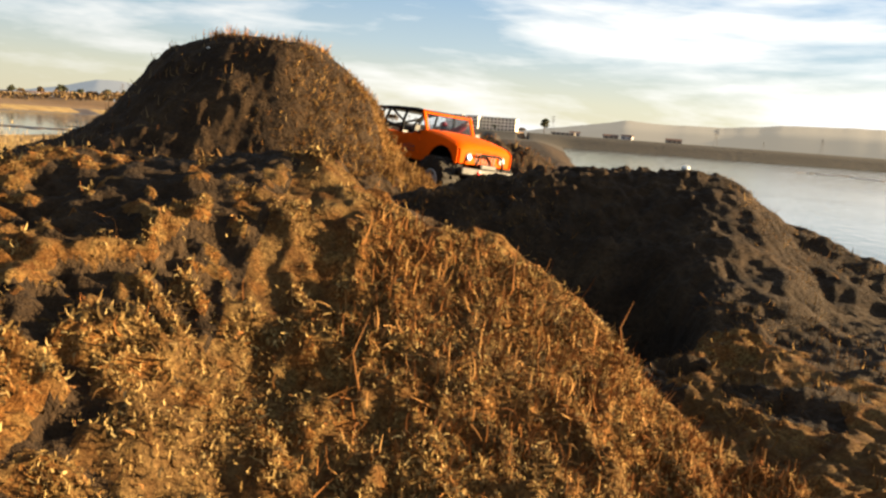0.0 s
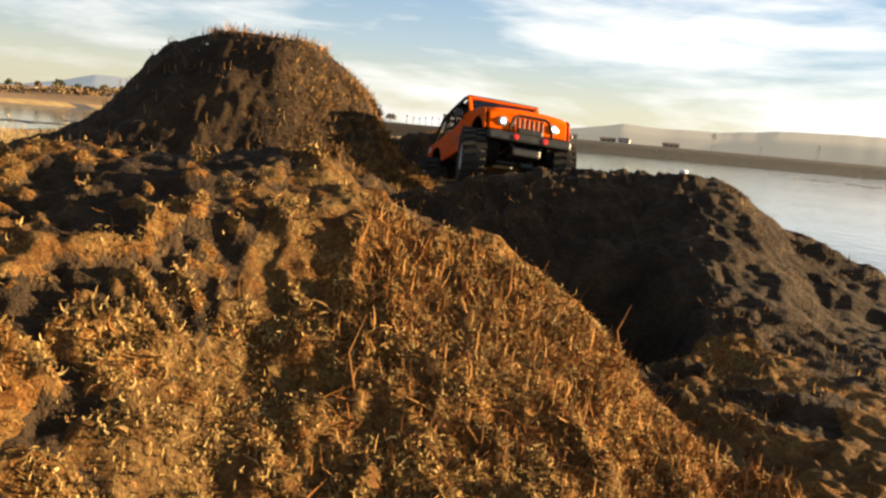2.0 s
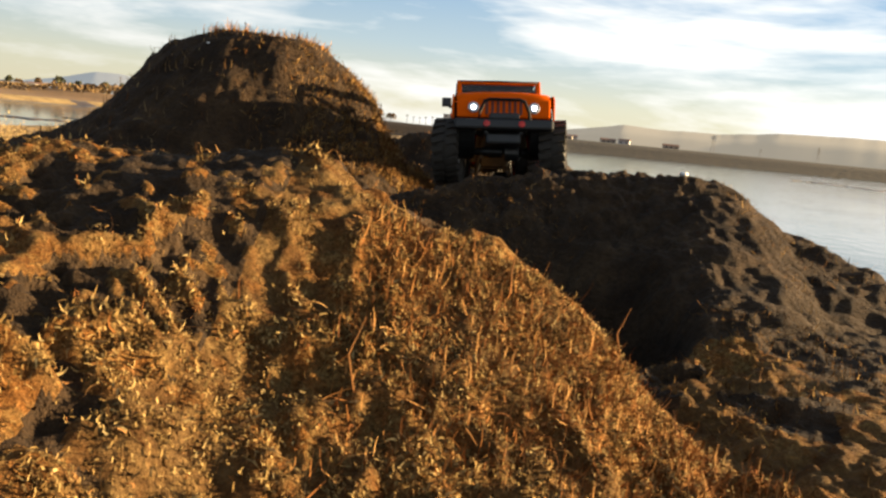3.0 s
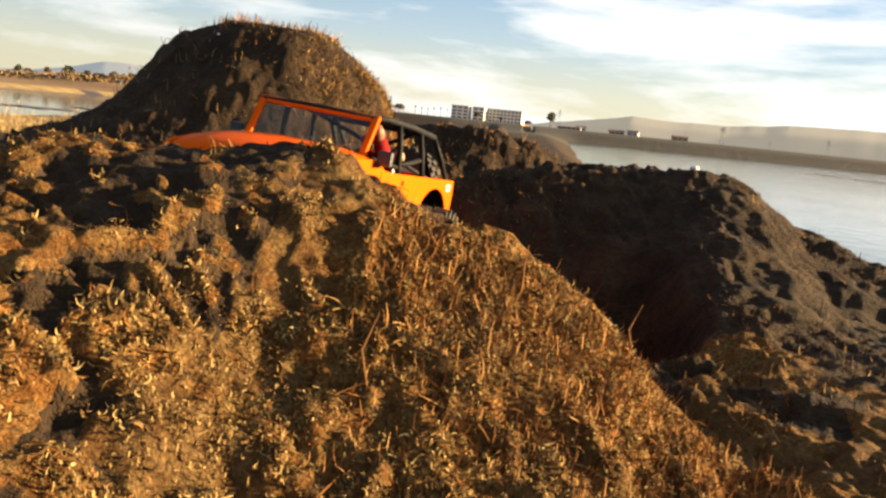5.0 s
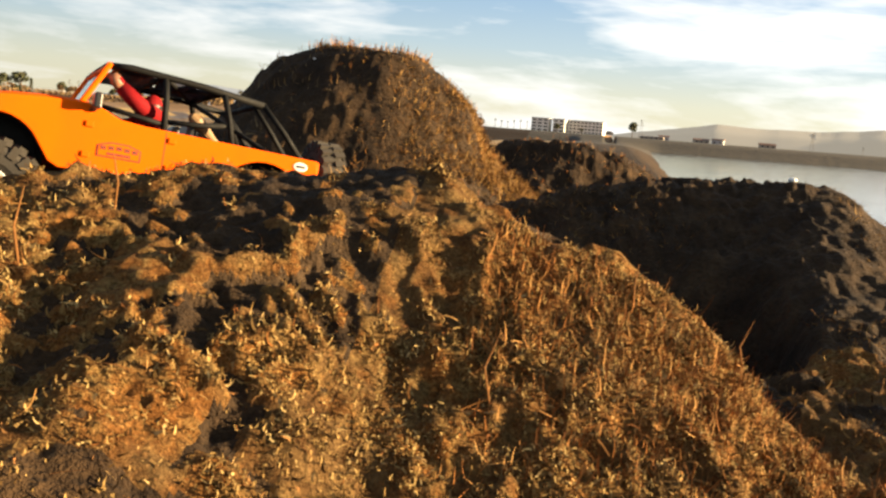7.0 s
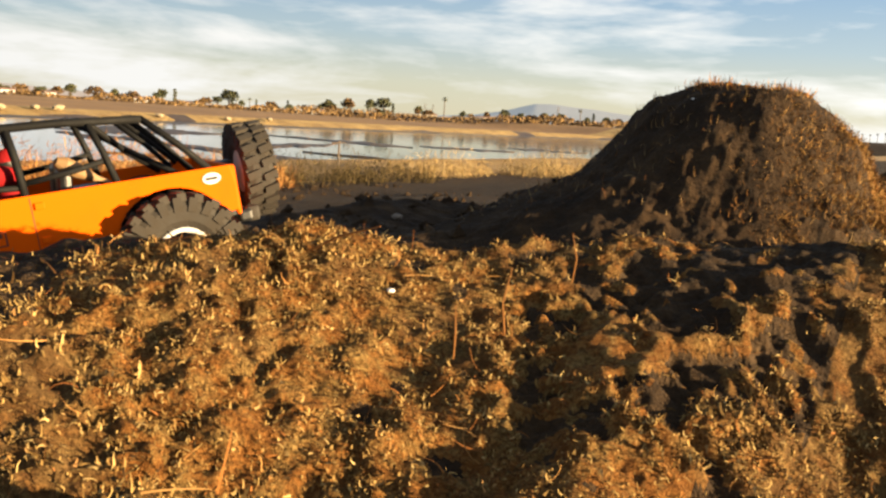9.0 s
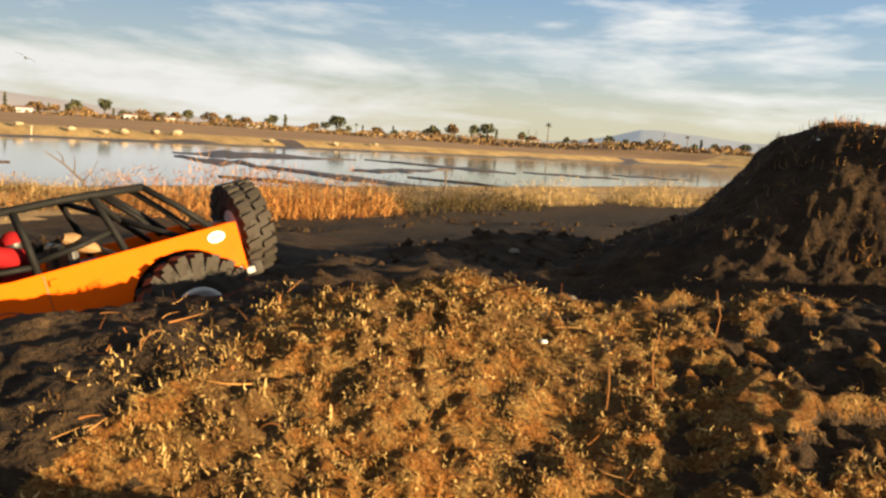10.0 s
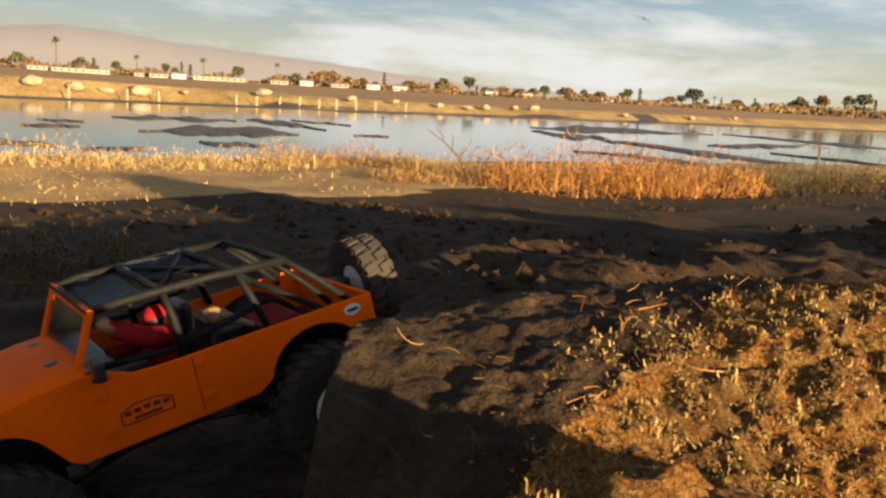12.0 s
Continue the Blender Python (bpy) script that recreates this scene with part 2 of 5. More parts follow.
def vnoise(x, y):
    xi, yi = np.floor(x).astype(int), np.floor(y).astype(int)
    u, v = x - xi, y - yi
    u, v = u * u * (3 - 2 * u), v * v * (3 - 2 * v)
    g = lambda a, b: TABLE[a & 255, b & 255]
    return (g(xi, yi) * (1 - u) + g(xi + 1, yi) * u) * (1 - v) + (g(xi, yi + 1) * (1 - u) + g(xi + 1, yi + 1) * u) * v - 0.5


def fbm(x, y, scale, octaves=4, gain=0.5):
    out, amp = 0.0, 1.0
    for k in range(octaves):
        out = out + amp * vnoise(x * scale + 17.3 * k, y * scale + 9.1 * k)
        scale, amp = scale * 2.03, amp * gain
    return out


def step(a, b, v):
    t = np.clip((v - a) / (b - a), 0, 1)
    return t * t * (3 - 2 * t)


def smax(a, b, k):
    return 0.5 * (a + b + np.sqrt((a - b) ** 2 + k * k))


def smin(a, b, k):
    return 0.5 * (a + b - np.sqrt((a - b) ** 2 + k * k))


def levee(x, y):
    """The broad levee with its road, its slopes to the water, the banks and plains far off."""
    right = 1.7 + 0.05 * np.maximum(y, 0) + 0.5 * fbm(x, y, 0.4, 2)
    top = 1.10 + 0.05 * fbm(x, y, 0.7, 3) - 0.10 * step(-1.8, -4.6, x)
    z = top - step(0.1, 1.0, (x - 0.35) / (right - 0.35)) * 1.6 - step(-7.4, -11.0, x) * 1.5
    near_y = np.exp(-(y / 30.0) ** 2)
    foot = x + 2.0 * fbm(x * 0, y, 0.1, 3)
    bank = -0.5 + step(-79.0, -82.5, foot) * (1.15 + 0.8 * near_y) + 0.012 * np.clip(-84 - x, 0, 180)
    bank = np.maximum(bank, -0.5 + 0.53 * step(-62, -66, foot + 2.0 * fbm(x, y, 0.3, 2)) * step(-75.5, -73.5, foot))
    z = np.where(x < -20, bank, z)
    far = -0.5 + step(208, 226, y) * 3.3 + 0.0055 * np.clip(y - 226, 0, 800)
    z = np.where(y > 120, np.maximum(z, far), z)
    back = step(-40, -60, y)
    return z * (1 - back) + 1.0 * back


def crest(x):
    """Where the near ridge's crest runs, and its height."""
    y = np.interp(x, [-0.86, -0.80, -0.74, -0.66, -0.52, -0.42, -0.37, -0.28, -0.19, -0.14, -0.075, 0.10, 0.2], [0.13, 0.17, 0.26, 0.35, 0.44, 0.50, 0.565, 0.62, 0.65, 0.64, 0.62, 0.62, 0.60])
    z = np.interp(x, [-3, -1.4, -1.0, -0.80, -0.74, -0.66, -0.52, -0.42, -0.28, -0.19, -0.15, -0.115, -0.075, -0.0227, 0.0235, 0.0636, 0.10, 0.162, 0.2, 0.4, 3], [-6, 0.9, 1.36, 1.404, 1.424, 1.438, 1.458, 1.451, 1.462, 1.474, 1.466, 1.452, 1.438, 1.428, 1.407, 1.379, 1.339, 1.285, 1.262, 1.20, -6])
    return y, z


def height(x, y):
    z = levee(x, y)
    # trampled platform behind the ridge, which ramps down round its end
    way = np.interp(y, [-1.5, -0.5, -0.2, 0.1, 0.33, 0.46, 0.8, 1.0, 1.3, 1.7, 2.3, 3.0, 4.0, 6.0], [1.05, 1.10, 1.155, 1.22, 1.262, 1.30, 1.328, 1.312, 1.305, 1.325, 1.33, 1.26, 1.16, 1.10])
    way = way - 0.025 * step(-0.45, -0.25, x) * step(1.45, 1.2, y)
    edge = 0.12 * fbm(x, y, 2.4, 3)
    k = step(-2.7, -1.15, x + edge) * step(0.75, 0.3, x)
    z = z + (way - z) * k
    # near ridge: rough front slope towards the camera, short back slope
    yc, zc = crest(x)
    d = y - yc
    fall = np.interp(x, [-0.8, -0.68, -0.55, -0.46, -0.36, -0.29, -0.24, -0.18, -0.14, -0.10, -0.04, 0.10], [0.0, 0.02, 0.12, 0.20, 0.27, 0.28, 0.26, 0.37, 0.46, 0.50, 0.60, 0.56])
    front = zc - fall * np.maximum(-d, 0) - 0.8 * np.maximum(-d - np.interp(x, [-0.4, -0.2], [0.42, 0.62]), 0)
    behind = zc - 0.62 * np.maximum(d - 0.03, 0)
    cut = np.maximum(-(x + 0.765 + 0.02 * fbm(x, y, 9, 2) - 1.6 * np.maximum(0.06 - y, 0)), 0)
    front, behind = front - 3.2 * cut, behind - 2.2 * cut
    z = smax(z, np.where(d < 0, front, behind), 0.015)
    # hollow in the slope below its crest, dug so that its wall casts shade
    z = z - 0.017 * np.exp(-(((x + 0.15) / 0.075) ** 2 + ((y - 0.50) / 0.065) ** 2) ** 1.3)
    # floor of the gully, right of the ridge
    floor = 1.287 - 0.85 * np.maximum(np.abs(x - 0.3) - 0.30, 0) - 0.8 * np.maximum(y - 1.12, 0) - 0.5 * np.maximum(0.35 - y, 0) + 0.03 * (y - 0.6)
    z = smax(z, np.where(y < 1.3, floor, -1), 0.012)
    # added rise, meant to stay out of view, that shades the truck's path
    z = smax(z, np.minimum(1.475, 1.46 - 0.4 * y) - 2.6 * np.maximum(np.hypot(x + 0.27, np.maximum(np.abs(y) - 0.2, 0)) - 0.04, 0), 0.01)
    # ledge and hump across the gully
    hz = np.interp(x, [-3, -0.6, -0.4, -0.19, -0.02, 0.11, 0.25, 0.33, 0.40, 0.52, 0.8, 1.2, 4], [-6, 1.20, 1.31, 1.400, 1.430, 1.452, 1.470, 1.452, 1.398, 1.355, 1.15, 0.6, -6])
    hy = np.interp(x, [-0.4, -0.19, -0.02, 0.11, 0.25, 0.33, 0.40, 0.52, 0.8], [1.36, 1.36, 1.42, 1.46, 1.47, 1.45, 1.40, 1.34, 1.25])
    d = y - hy
    slope = np.interp(x, [-0.2, 0.0, 0.3], [0.50, 0.46, 0.36])
    hump = np.where(d < 0, hz - slope * np.maximum(-d - 0.03, 0), hz - 0.24 * np.maximum(d - 0.05, 0) - 0.5 * np.maximum(d - 0.45, 0))
    z = smax(z, hump, 0.02)
    # washed-out hole under the hump
    z = z - 0.21 * np.exp(-(((x - 0.125) / 0.062) ** 2 + ((y - 1.03) / 0.12) ** 2) ** 1.7) - 0.07 * np.exp(-(((x - 0.05) / 0.06) ** 2 + ((y - 1.12) / 0.11) ** 2) ** 1.5)
    # the big mound
    mx, my = x + 0.565, (y - 1.88) / 1.05
    r = np.hypot(mx, my)
    r = r * (1 + 0.10 * fbm(x, y, 2.6, 3) + 0.05 * fbm(x, y, 9, 2))
    steep = np.interp(r, [0, 0.07, 0.125, 0.15, 0.195, 0.256, 0.29, 0.33, 0.40, 0.50, 0.9, 3], [1.661, 1.665, 1.656, 1.644, 1.602, 1.530, 1.466, 1.418, 1.365, 1.31, 0.9, -6])
    long = np.interp(r, [0, 0.08, 0.125, 0.185, 0.235, 0.30, 0.355, 0.42, 0.49, 0.62, 0.80, 1.2, 3], [1.661, 1.665, 1.654, 1.618, 1.558, 1.492, 1.458, 1.430, 1.394, 1.33, 1.24, 0.9, -6])
    west = step(0.15, -0.75, mx / np.maximum(np.hypot(mx, my), 1e-4)) * step(0.05, 0.12, np.hypot(mx, my))
    mound = steep + (long - steep) * west
    mound = mound + step(0.10, 0.2, r) * step(0.5, 0.3, r) * (0.022 * fbm(x, y, 11, 3) + 0.012 * np.abs(vnoise(x * 9, y * 9 + mound * 38)) + 0.007 * vnoise(x * 40, y * 40) + 0.004 * vnoise(x * 85, y * 85))
    z = smax(z, mound, 0.02)
    # low hump farther along
    top = np.interp(x, [-2.2, -1.0, -0.55, -0.34, -0.11, 0.036, 0.12, 0.19, 0.30, 0.6, 3], [-4, 1.2, 1.44, 1.472, 1.474, 1.436, 1.408, 1.380, 1.33, 1.1, -6])
    z = smax(z, top - 0.9 * np.maximum(np.abs(y - 2.95 - 0.1 * fbm(x, y, 3, 2)) - 0.05, 0) ** 1.3 + 0.045 * fbm(x, y, 9, 4, 0.6), 0.012)
    return z


def clods(x, y):
    """Clumps the size of a thumb with hollows between them."""
    u, v = x + 0.012 * fbm(x, y, 30, 2), y + 0.012 * fbm(x + 7, y, 30, 2)
    return (1.0 - 0.5 * step(-0.25, -0.5, x)) * vnoise(u * 52 + 3.1, v * 52) + 1.0 * vnoise(u * 98 + 1.1, v * 98) + 0.5 * vnoise(u * 22, v * 22) + 0.25


def crumbs(x, y):
    """Small sharp crumbs of matted leaf and soil."""
    u, v = x + 0.005 * fbm(x, y, 70, 2), y + 0.005 * fbm(x + 5, y, 70, 2)
    return (0.5 - 1.7 * np.abs(vnoise(u * 125, v * 125 + 7.7))) + 0.8 * vnoise(u * 210 + 4, v * 210)


def bare(x, y):
    """Where the ridge's face is plain pale dirt without litter."""
    spot = np.exp(-(((x + 0.27) / 0.065) ** 2 + ((y - 0.44) / 0.06) ** 2) ** 1.4)
    return step(0.45, 0.75, spot + 0.9 * fbm(x, y, 18, 4, 0.6)) * step(-0.1, -0.16, x)


def relief(x, y):
    """Clods, crumbs and trampled dirt."""
    near = np.exp(-(np.hypot(x + 0.3, y - 0.9) / 4.0) ** 2)
    yc, _ = crest(x)
    front = step(0.06, -0.03, y - yc) * (0.12 + 0.88 * step(-0.64, -0.50, x)) * step(0.25, 0.10, x)
    patch = step(-0.34, -0.06, fbm(x + 3, y, 7, 3))
    swell = 0.020 * fbm(x, y, 5, 3) * (1 - 0.6 * step(0.15, 0.3, x)) * (1 - 0.75 * step(-0.02, -0.14, y - yc) * step(-0.5, -0.3, x) * step(0.25, 0.10, x))
    rough = front * ((0.0150 * clods(x, y) + 0.0048 * crumbs(x, y)) * (0.25 + 0.75 * patch) * (1 - 0.65 * bare(x, y)) * (1 - 0.22 * step(-0.20, -0.32, x)) * (1 - 0.25 * step(-0.12, -0.3, y - yc)) - 0.004 + 0.007 * bare(x, y))
    # rough earth of the hump across the gully and of the gully's floor
    across = step(-0.02, 0.06, y - yc) * step(-0.45, -0.2, x) * step(2.0, 1.6, y) + step(0.10, 0.25, x) * step(2.0, 1.5, y)
    w = x * 0.8 - y * 0.6
    rills = np.abs(vnoise(w * 24 + 2 * fbm(x, y, 6, 2), (x + y) * 5)) - 0.25
    across = np.clip(across, 0, 1) * ((0.014 - 0.009 * step(0.15, 0.32, x)) * fbm(x, y, 26, 3, 0.8) + 0.006 * rills * step(1.25, 1.0, y) + 0.005 * crumbs(x * 0.6, y * 0.6) * step(0.35, 0.15, x))
    # ruts and lumps of the trampled road
    road = step(-0.85, -1.2, x) * (0.06 * fbm(x * 1.6, y * 0.6, 2.6, 3) + 0.03 * fbm(x, y, 8, 3))
    return near * (swell + 0.010 * fbm(x, y, 20, 3) + rough + across + road + 0.005 * fbm(x, y, 80, 2))


def surface(x, y):
    x, y = np.asarray(x, float), np.asarray(y, float)
    return height(x, y) + relief(x, y)


def axis(lo, hi, fine, grow, reach):
    mid = np.arange(lo, hi + fine / 2, fine)
    out, s, up, down = fine, fine, [], []
    p, q = mid[-1], mid[0]
    while p < reach:
        s *= grow
        p, q = p + s, q - s
        up.append(p); down.append(q)
    return np.concatenate([down[::-1], mid, up])


def build_ground():
    xs = axis(-0.86, 0.26, 0.0021, 1.045, 3500)
    ys = axis(-0.12, 0.72, 0.0021, 1.045, 3500)
    ys = np.unique(np.concatenate([ys[(ys < 0.723) | (ys > 3.3)], np.arange(0.728, 2.3, 0.006), np.arange(2.3, 3.3, 0.013)]))
    xs = np.unique(np.concatenate([xs[(xs < -1.1) | ((xs > -0.87) & (xs < 0.27)) | (xs > 0.6)], np.arange(-1.1, -0.87, 0.007), np.arange(0.265, 0.6, 0.0045)]))
    X, Y = np.meshgrid(xs, ys)
    Z = surface(X, Y)
    n, m = len(xs), len(ys)
    me = bpy.data.meshes.new("ground")
    co = np.stack([X, Y, Z], -1).reshape(-1, 3)
    i = np.arange((m - 1) * n).reshape(m - 1, n)[:, :-1].ravel()
    quads = np.stack([i, i + 1, i + n + 1, i + n], -1)
    me.vertices.add(len(co)); me.vertices.foreach_set("co", co.ravel())
    me.loops.add(quads.size); me.loops.foreach_set("vertex_index", quads.ravel())
    me.polygons.add(len(quads)); me.polygons.foreach_set("loop_start", np.arange(0, quads.size, 4))
    me.polygons.foreach_set("use_smooth", np.ones(len(quads), bool))
    me.update(calc_edges=True)
    for key in ("ground", "mud", "bank", "plain_grass", "dark_bank", "sand", "matted"):
        me.materials.append(M[key])
    cx, cy, cz = (co[quads, k].mean(1) for k in range(3))
    kind = np.zeros(len(quads), np.int32)
    kind[(cx < -4.9 + 0.5 * fbm(cx, cy, 1.1, 3)) & (cx > -20)] = 5
    yc, _ = crest(cx)
    mat_on = (cy < yc + 0.03 + 0.03 * fbm(cx, cy, 12, 2)) & (cy > -0.2) & (cx > -0.60 + 0.55 * np.maximum(0.28 - cy, 0) + 0.08 * fbm(cx, cy, 9, 3)) & (cx < 0.2)
    mat_on |= (cx > 0.1) & (cx < 0.75) & (cy > 0.1) & (cy < 0.98 - 0.35 * np.maximum(cx - 0.25, 0) + 0.16 * fbm(cx, cy, 6, 3)) & (fbm(cx, cy, 8, 3) > -0.22)
    mat_on |= (np.hypot(cx + 0.5, cy - 1.88) < 0.46) & (fbm(cx, cy, 14, 3) > -0.12) & (cx > -0.33 + 0.5 * np.abs(cy - 1.9) + 0.10 * fbm(cx, cy, 8, 3))
    # dark soil left in hollows and below the crest paints their shade in
    upper = 0.34 * step(0.36, 0.04, yc - cy) * step(0.02, -0.12, cx) * step(-0.40, -0.24, cx)
    kind[mat_on & ((fbm(cx + 3, cy, 7, 3) > -0.40) | (cx > -0.18)) & ((clods(cx, cy) > -0.30 + upper * 2.2) | (cx > -0.16) | (cy > 1.2))] = 6
    kind[mat_on & (cy < yc) & (bare(cx, cy) > 0.5)] = 6
    kind[(cx < -20) & (cz < 0.12)] = 1
    kind[(cx < -60) & (cz >= 0.12)] = 2
    kind[cx < -86] = 3
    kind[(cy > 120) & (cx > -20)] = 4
    kind[(cy > 232)] = 3
    me.polygons.foreach_set("material_index", kind)
    return tagged(new("ground", me), "dry trampled brown dirt levee with mounds and gullies", "ground", kind="structure")


build_ground()

# ---- water ----
def build_water():
    me = mesh_of("water", [(-3000, -3000, 0), (3000, -3000, 0), (3000, 3000, 0), (-3000, 3000, 0)], [(0, 1, 2, 3)], M["water"])
    return tagged(new("water", me), "calm pale pond water reflecting the evening sky", "water", kind="structure")


build_water()
# ---- dry plants ----
def blades(name, spots, rnd, length, width, lean, mat, joints=3, curl=0.6, tilt=None):
    """Many thin curved strips rooted at spots, as one mesh."""
    n = len(spots)
    if n == 0:
        return None
    L = length * rnd.uniform(0.5, 1.3, n)
    W = width * rnd.uniform(0.6, 1.4, n)
    az = rnd.uniform(0, 2 * np.pi, n)
    el = np.radians(np.clip(rnd.normal(lean, 22, n), 5, 90))
    bend = rnd.normal(0, curl, n)
    side = np.stack([-np.sin(az), np.cos(az), np.zeros(n)], -1)
    roll = rnd.uniform(-1, 1, n)
    p = np.array(spots, float)
    verts = []
    for k in range(joints + 1):
        way = np.stack([np.cos(el) * np.cos(az), np.cos(el) * np.sin(az), np.sin(el)], -1)
        up = np.cross(way, side)
        s = side * np.cos(roll)[:, None] + up * np.sin(roll)[:, None]
        taper = (1 - 0.75 * k / joints)
        verts += [p - s * (W * taper / 2)[:, None], p + s * (W * taper / 2)[:, None]]
        p = p + way * (L / joints)[:, None]
        el = el - bend
        az = az + bend * 0.6
    V = np.stack(verts, 1).reshape(-1, 3)
    m = 2 * (joints + 1)
    base = np.arange(n) * m
    faces = np.concatenate([np.stack([base + 2 * k, base + 2 * k + 1, base + 2 * k + 3, base + 2 * k + 2], -1) for k in range(joints)])
    me = bpy.data.meshes.new(name)
    me.vertices.add(len(V)); me.vertices.foreach_set("co", V.ravel())
    me.loops.add(faces.size); me.loops.foreach_set("vertex_index", faces.ravel().astype(np.int32))
    me.polygons.add(len(faces)); me.polygons.foreach_set("loop_start", np.arange(0, faces.size, 4, dtype=np.int32))
    me.update(calc_edges=True)
    me.materials.append(mat)
    return new(name, me)


def on_ground(x, y, sink=0.002):
    return np.stack([x, y, surface(x, y) - sink], -1)


def clumps(rnd, x, y, each, spread):
    x, y = np.repeat(x, each), np.repeat(y, each)
    return x + rnd.normal(0, spread, len(x)), y + rnd.normal(0, spread, len(y))


def ridge_litter():
    rnd = np.random.default_rng(11)
    n = 26000
    x, y = rnd.uniform(-0.74, 0.20, n), rnd.uniform(-0.12, 0.74, n)
    x[:9000] = rnd.uniform(-0.2, 0.12, 9000)
    yc, _ = crest(x)
    # litter thinned in hollows and below the crest, so dark soil paints shade there
    keep = (y < yc + 0.02) & (y > yc - 0.62) & ((fbm(x + 3, y, 7, 3) > -0.55 + 0.16 * rnd.random(n)) | (x > -0.18)) & (clods(x, y) > -0.08 + 0.25 * rnd.random(n) - 0.2 * (x > -0.16) + 0.58 * step(0.30, 0.04, yc - y) * step(0.02, -0.12, x) * step(-0.40, -0.24, x) - 0.10 * step(-0.24, -0.40, x)) & ((x > -0.62 + 0.55 * np.maximum(0.28 - y, 0) + 0.03 * rnd.normal(0, 1, n)) | (rnd.random(n) < 0.015)) & (bare(x, y) < 0.3 + 0.5 * rnd.random(n)) & ((x > -0.56) | (rnd.random(n) < 0.3))
    x, y = x[keep], y[keep]
    cx, cy = clumps(rnd, x, y, 10, 0.0045)
    spots = on_ground(cx, cy)
    spots[:, 2] += 0.007 * rnd.random(len(cx)) * np.exp(-((cx - np.repeat(x, 10)) ** 2 + (cy - np.repeat(y, 10)) ** 2) / 0.0045 ** 2)
    tagged(blades("dry_leaf_litter", spots, rnd, 0.0056, 0.0015, 10, M["litter"], 3, 1.0), "crumbled tan dry leaves matted over the ridge", "dry leaves", kind="stuff")
    m = 2600
    tx, ty = rnd.uniform(-0.70, -0.16, m), rnd.uniform(-0.12, 0.50, m)
    tc, _ = crest(tx)
    on = (clods(tx, ty) > 0.12) & (fbm(tx, ty, 15, 3) > 0.0) & (bare(tx, ty) < 0.4) & (ty < tc) & (tx > -0.66 + 0.55 * np.maximum(0.28 - ty, 0))
    tx, ty = clumps(rnd, tx[on], ty[on], 9, 0.004)
    tagged(blades("curled_leaves", on_ground(tx, ty), rnd, 0.0095, 0.0022, 16, M["litter"], 4, 0.8), "curled golden dry leaves standing in tufts", "dry leaves", kind="stuff")
    m = 330
    tx, ty = rnd.uniform(-0.68, -0.05, m), rnd.uniform(-0.10, 0.55, m)
    on = ty < crest(tx)[0] - 0.01
    tagged(blades("lying_twigs", on_ground(tx[on], ty[on], -0.002), rnd, 0.024, 0.0010, 4, M["rust"], 5, 0.16), "thin pale twigs lying over the litter", "twigs", kind="stuff")
    pick = rnd.random(len(x)) < 0.09
    tagged(blades("dry_stems", on_ground(x[pick], y[pick]), rnd, 0.017, 0.0009, 20, M["rust"], 4, 0.5), "thin rusty dry stems standing in the dirt", "dry stems", kind="stuff")
    m = 5200
    x = rnd.uniform(-0.10, 0.19, m)
    yc, _ = crest(x)
    y = yc - np.abs(rnd.normal(0.02, 0.12, m))
    tagged(blades("rusty_stems", on_ground(x, y), rnd, 0.016, 0.0011, 34, M["rust"], 4, 0.4), "rust-red dry plant stems on the slope", "dry stems", kind="stuff")
    for x, y, tall in ((0.029, 0.70, 0.03), (-0.345, 0.43, 0.045), (-0.36, 0.39, 0.035), (-0.078, 0.47, 0.04), (-0.338, 0.515, 0.035), (0.0, 0.6, 0.03), (0.08, 0.62, 0.035)):
        z = float(surface(x, y))
        k = math.sin(x * 91 + y * 37)
        ob = part("dry_stalk", tube(bmesh.new(), [(0, 0, -0.004), (0.006 * k, -0.004, tall * 0.5), (-0.003 * k, 0.002, tall)], [0.0008, 0.0007, 0.0003], 6), M["straw"])
        ob.location = (x, y, z)
        tagged(ob, "single pale dry stalk standing in the litter", "stalk", group="lone dry stalks")
    ob = part("dry_stalk", tube(bmesh.new(), [(0, 0, 0.002), (0.03, -0.006, 0.016), (0.062, -0.004, 0.026)], [0.0010, 0.0009, 0.0005], 6), M["straw"])
    ob.location = (-0.49, 0.405, float(surface(-0.49, 0.405)))
    tagged(ob, "slanting pale dry stick lying in the litter", "stalk", group="lone dry stalks")


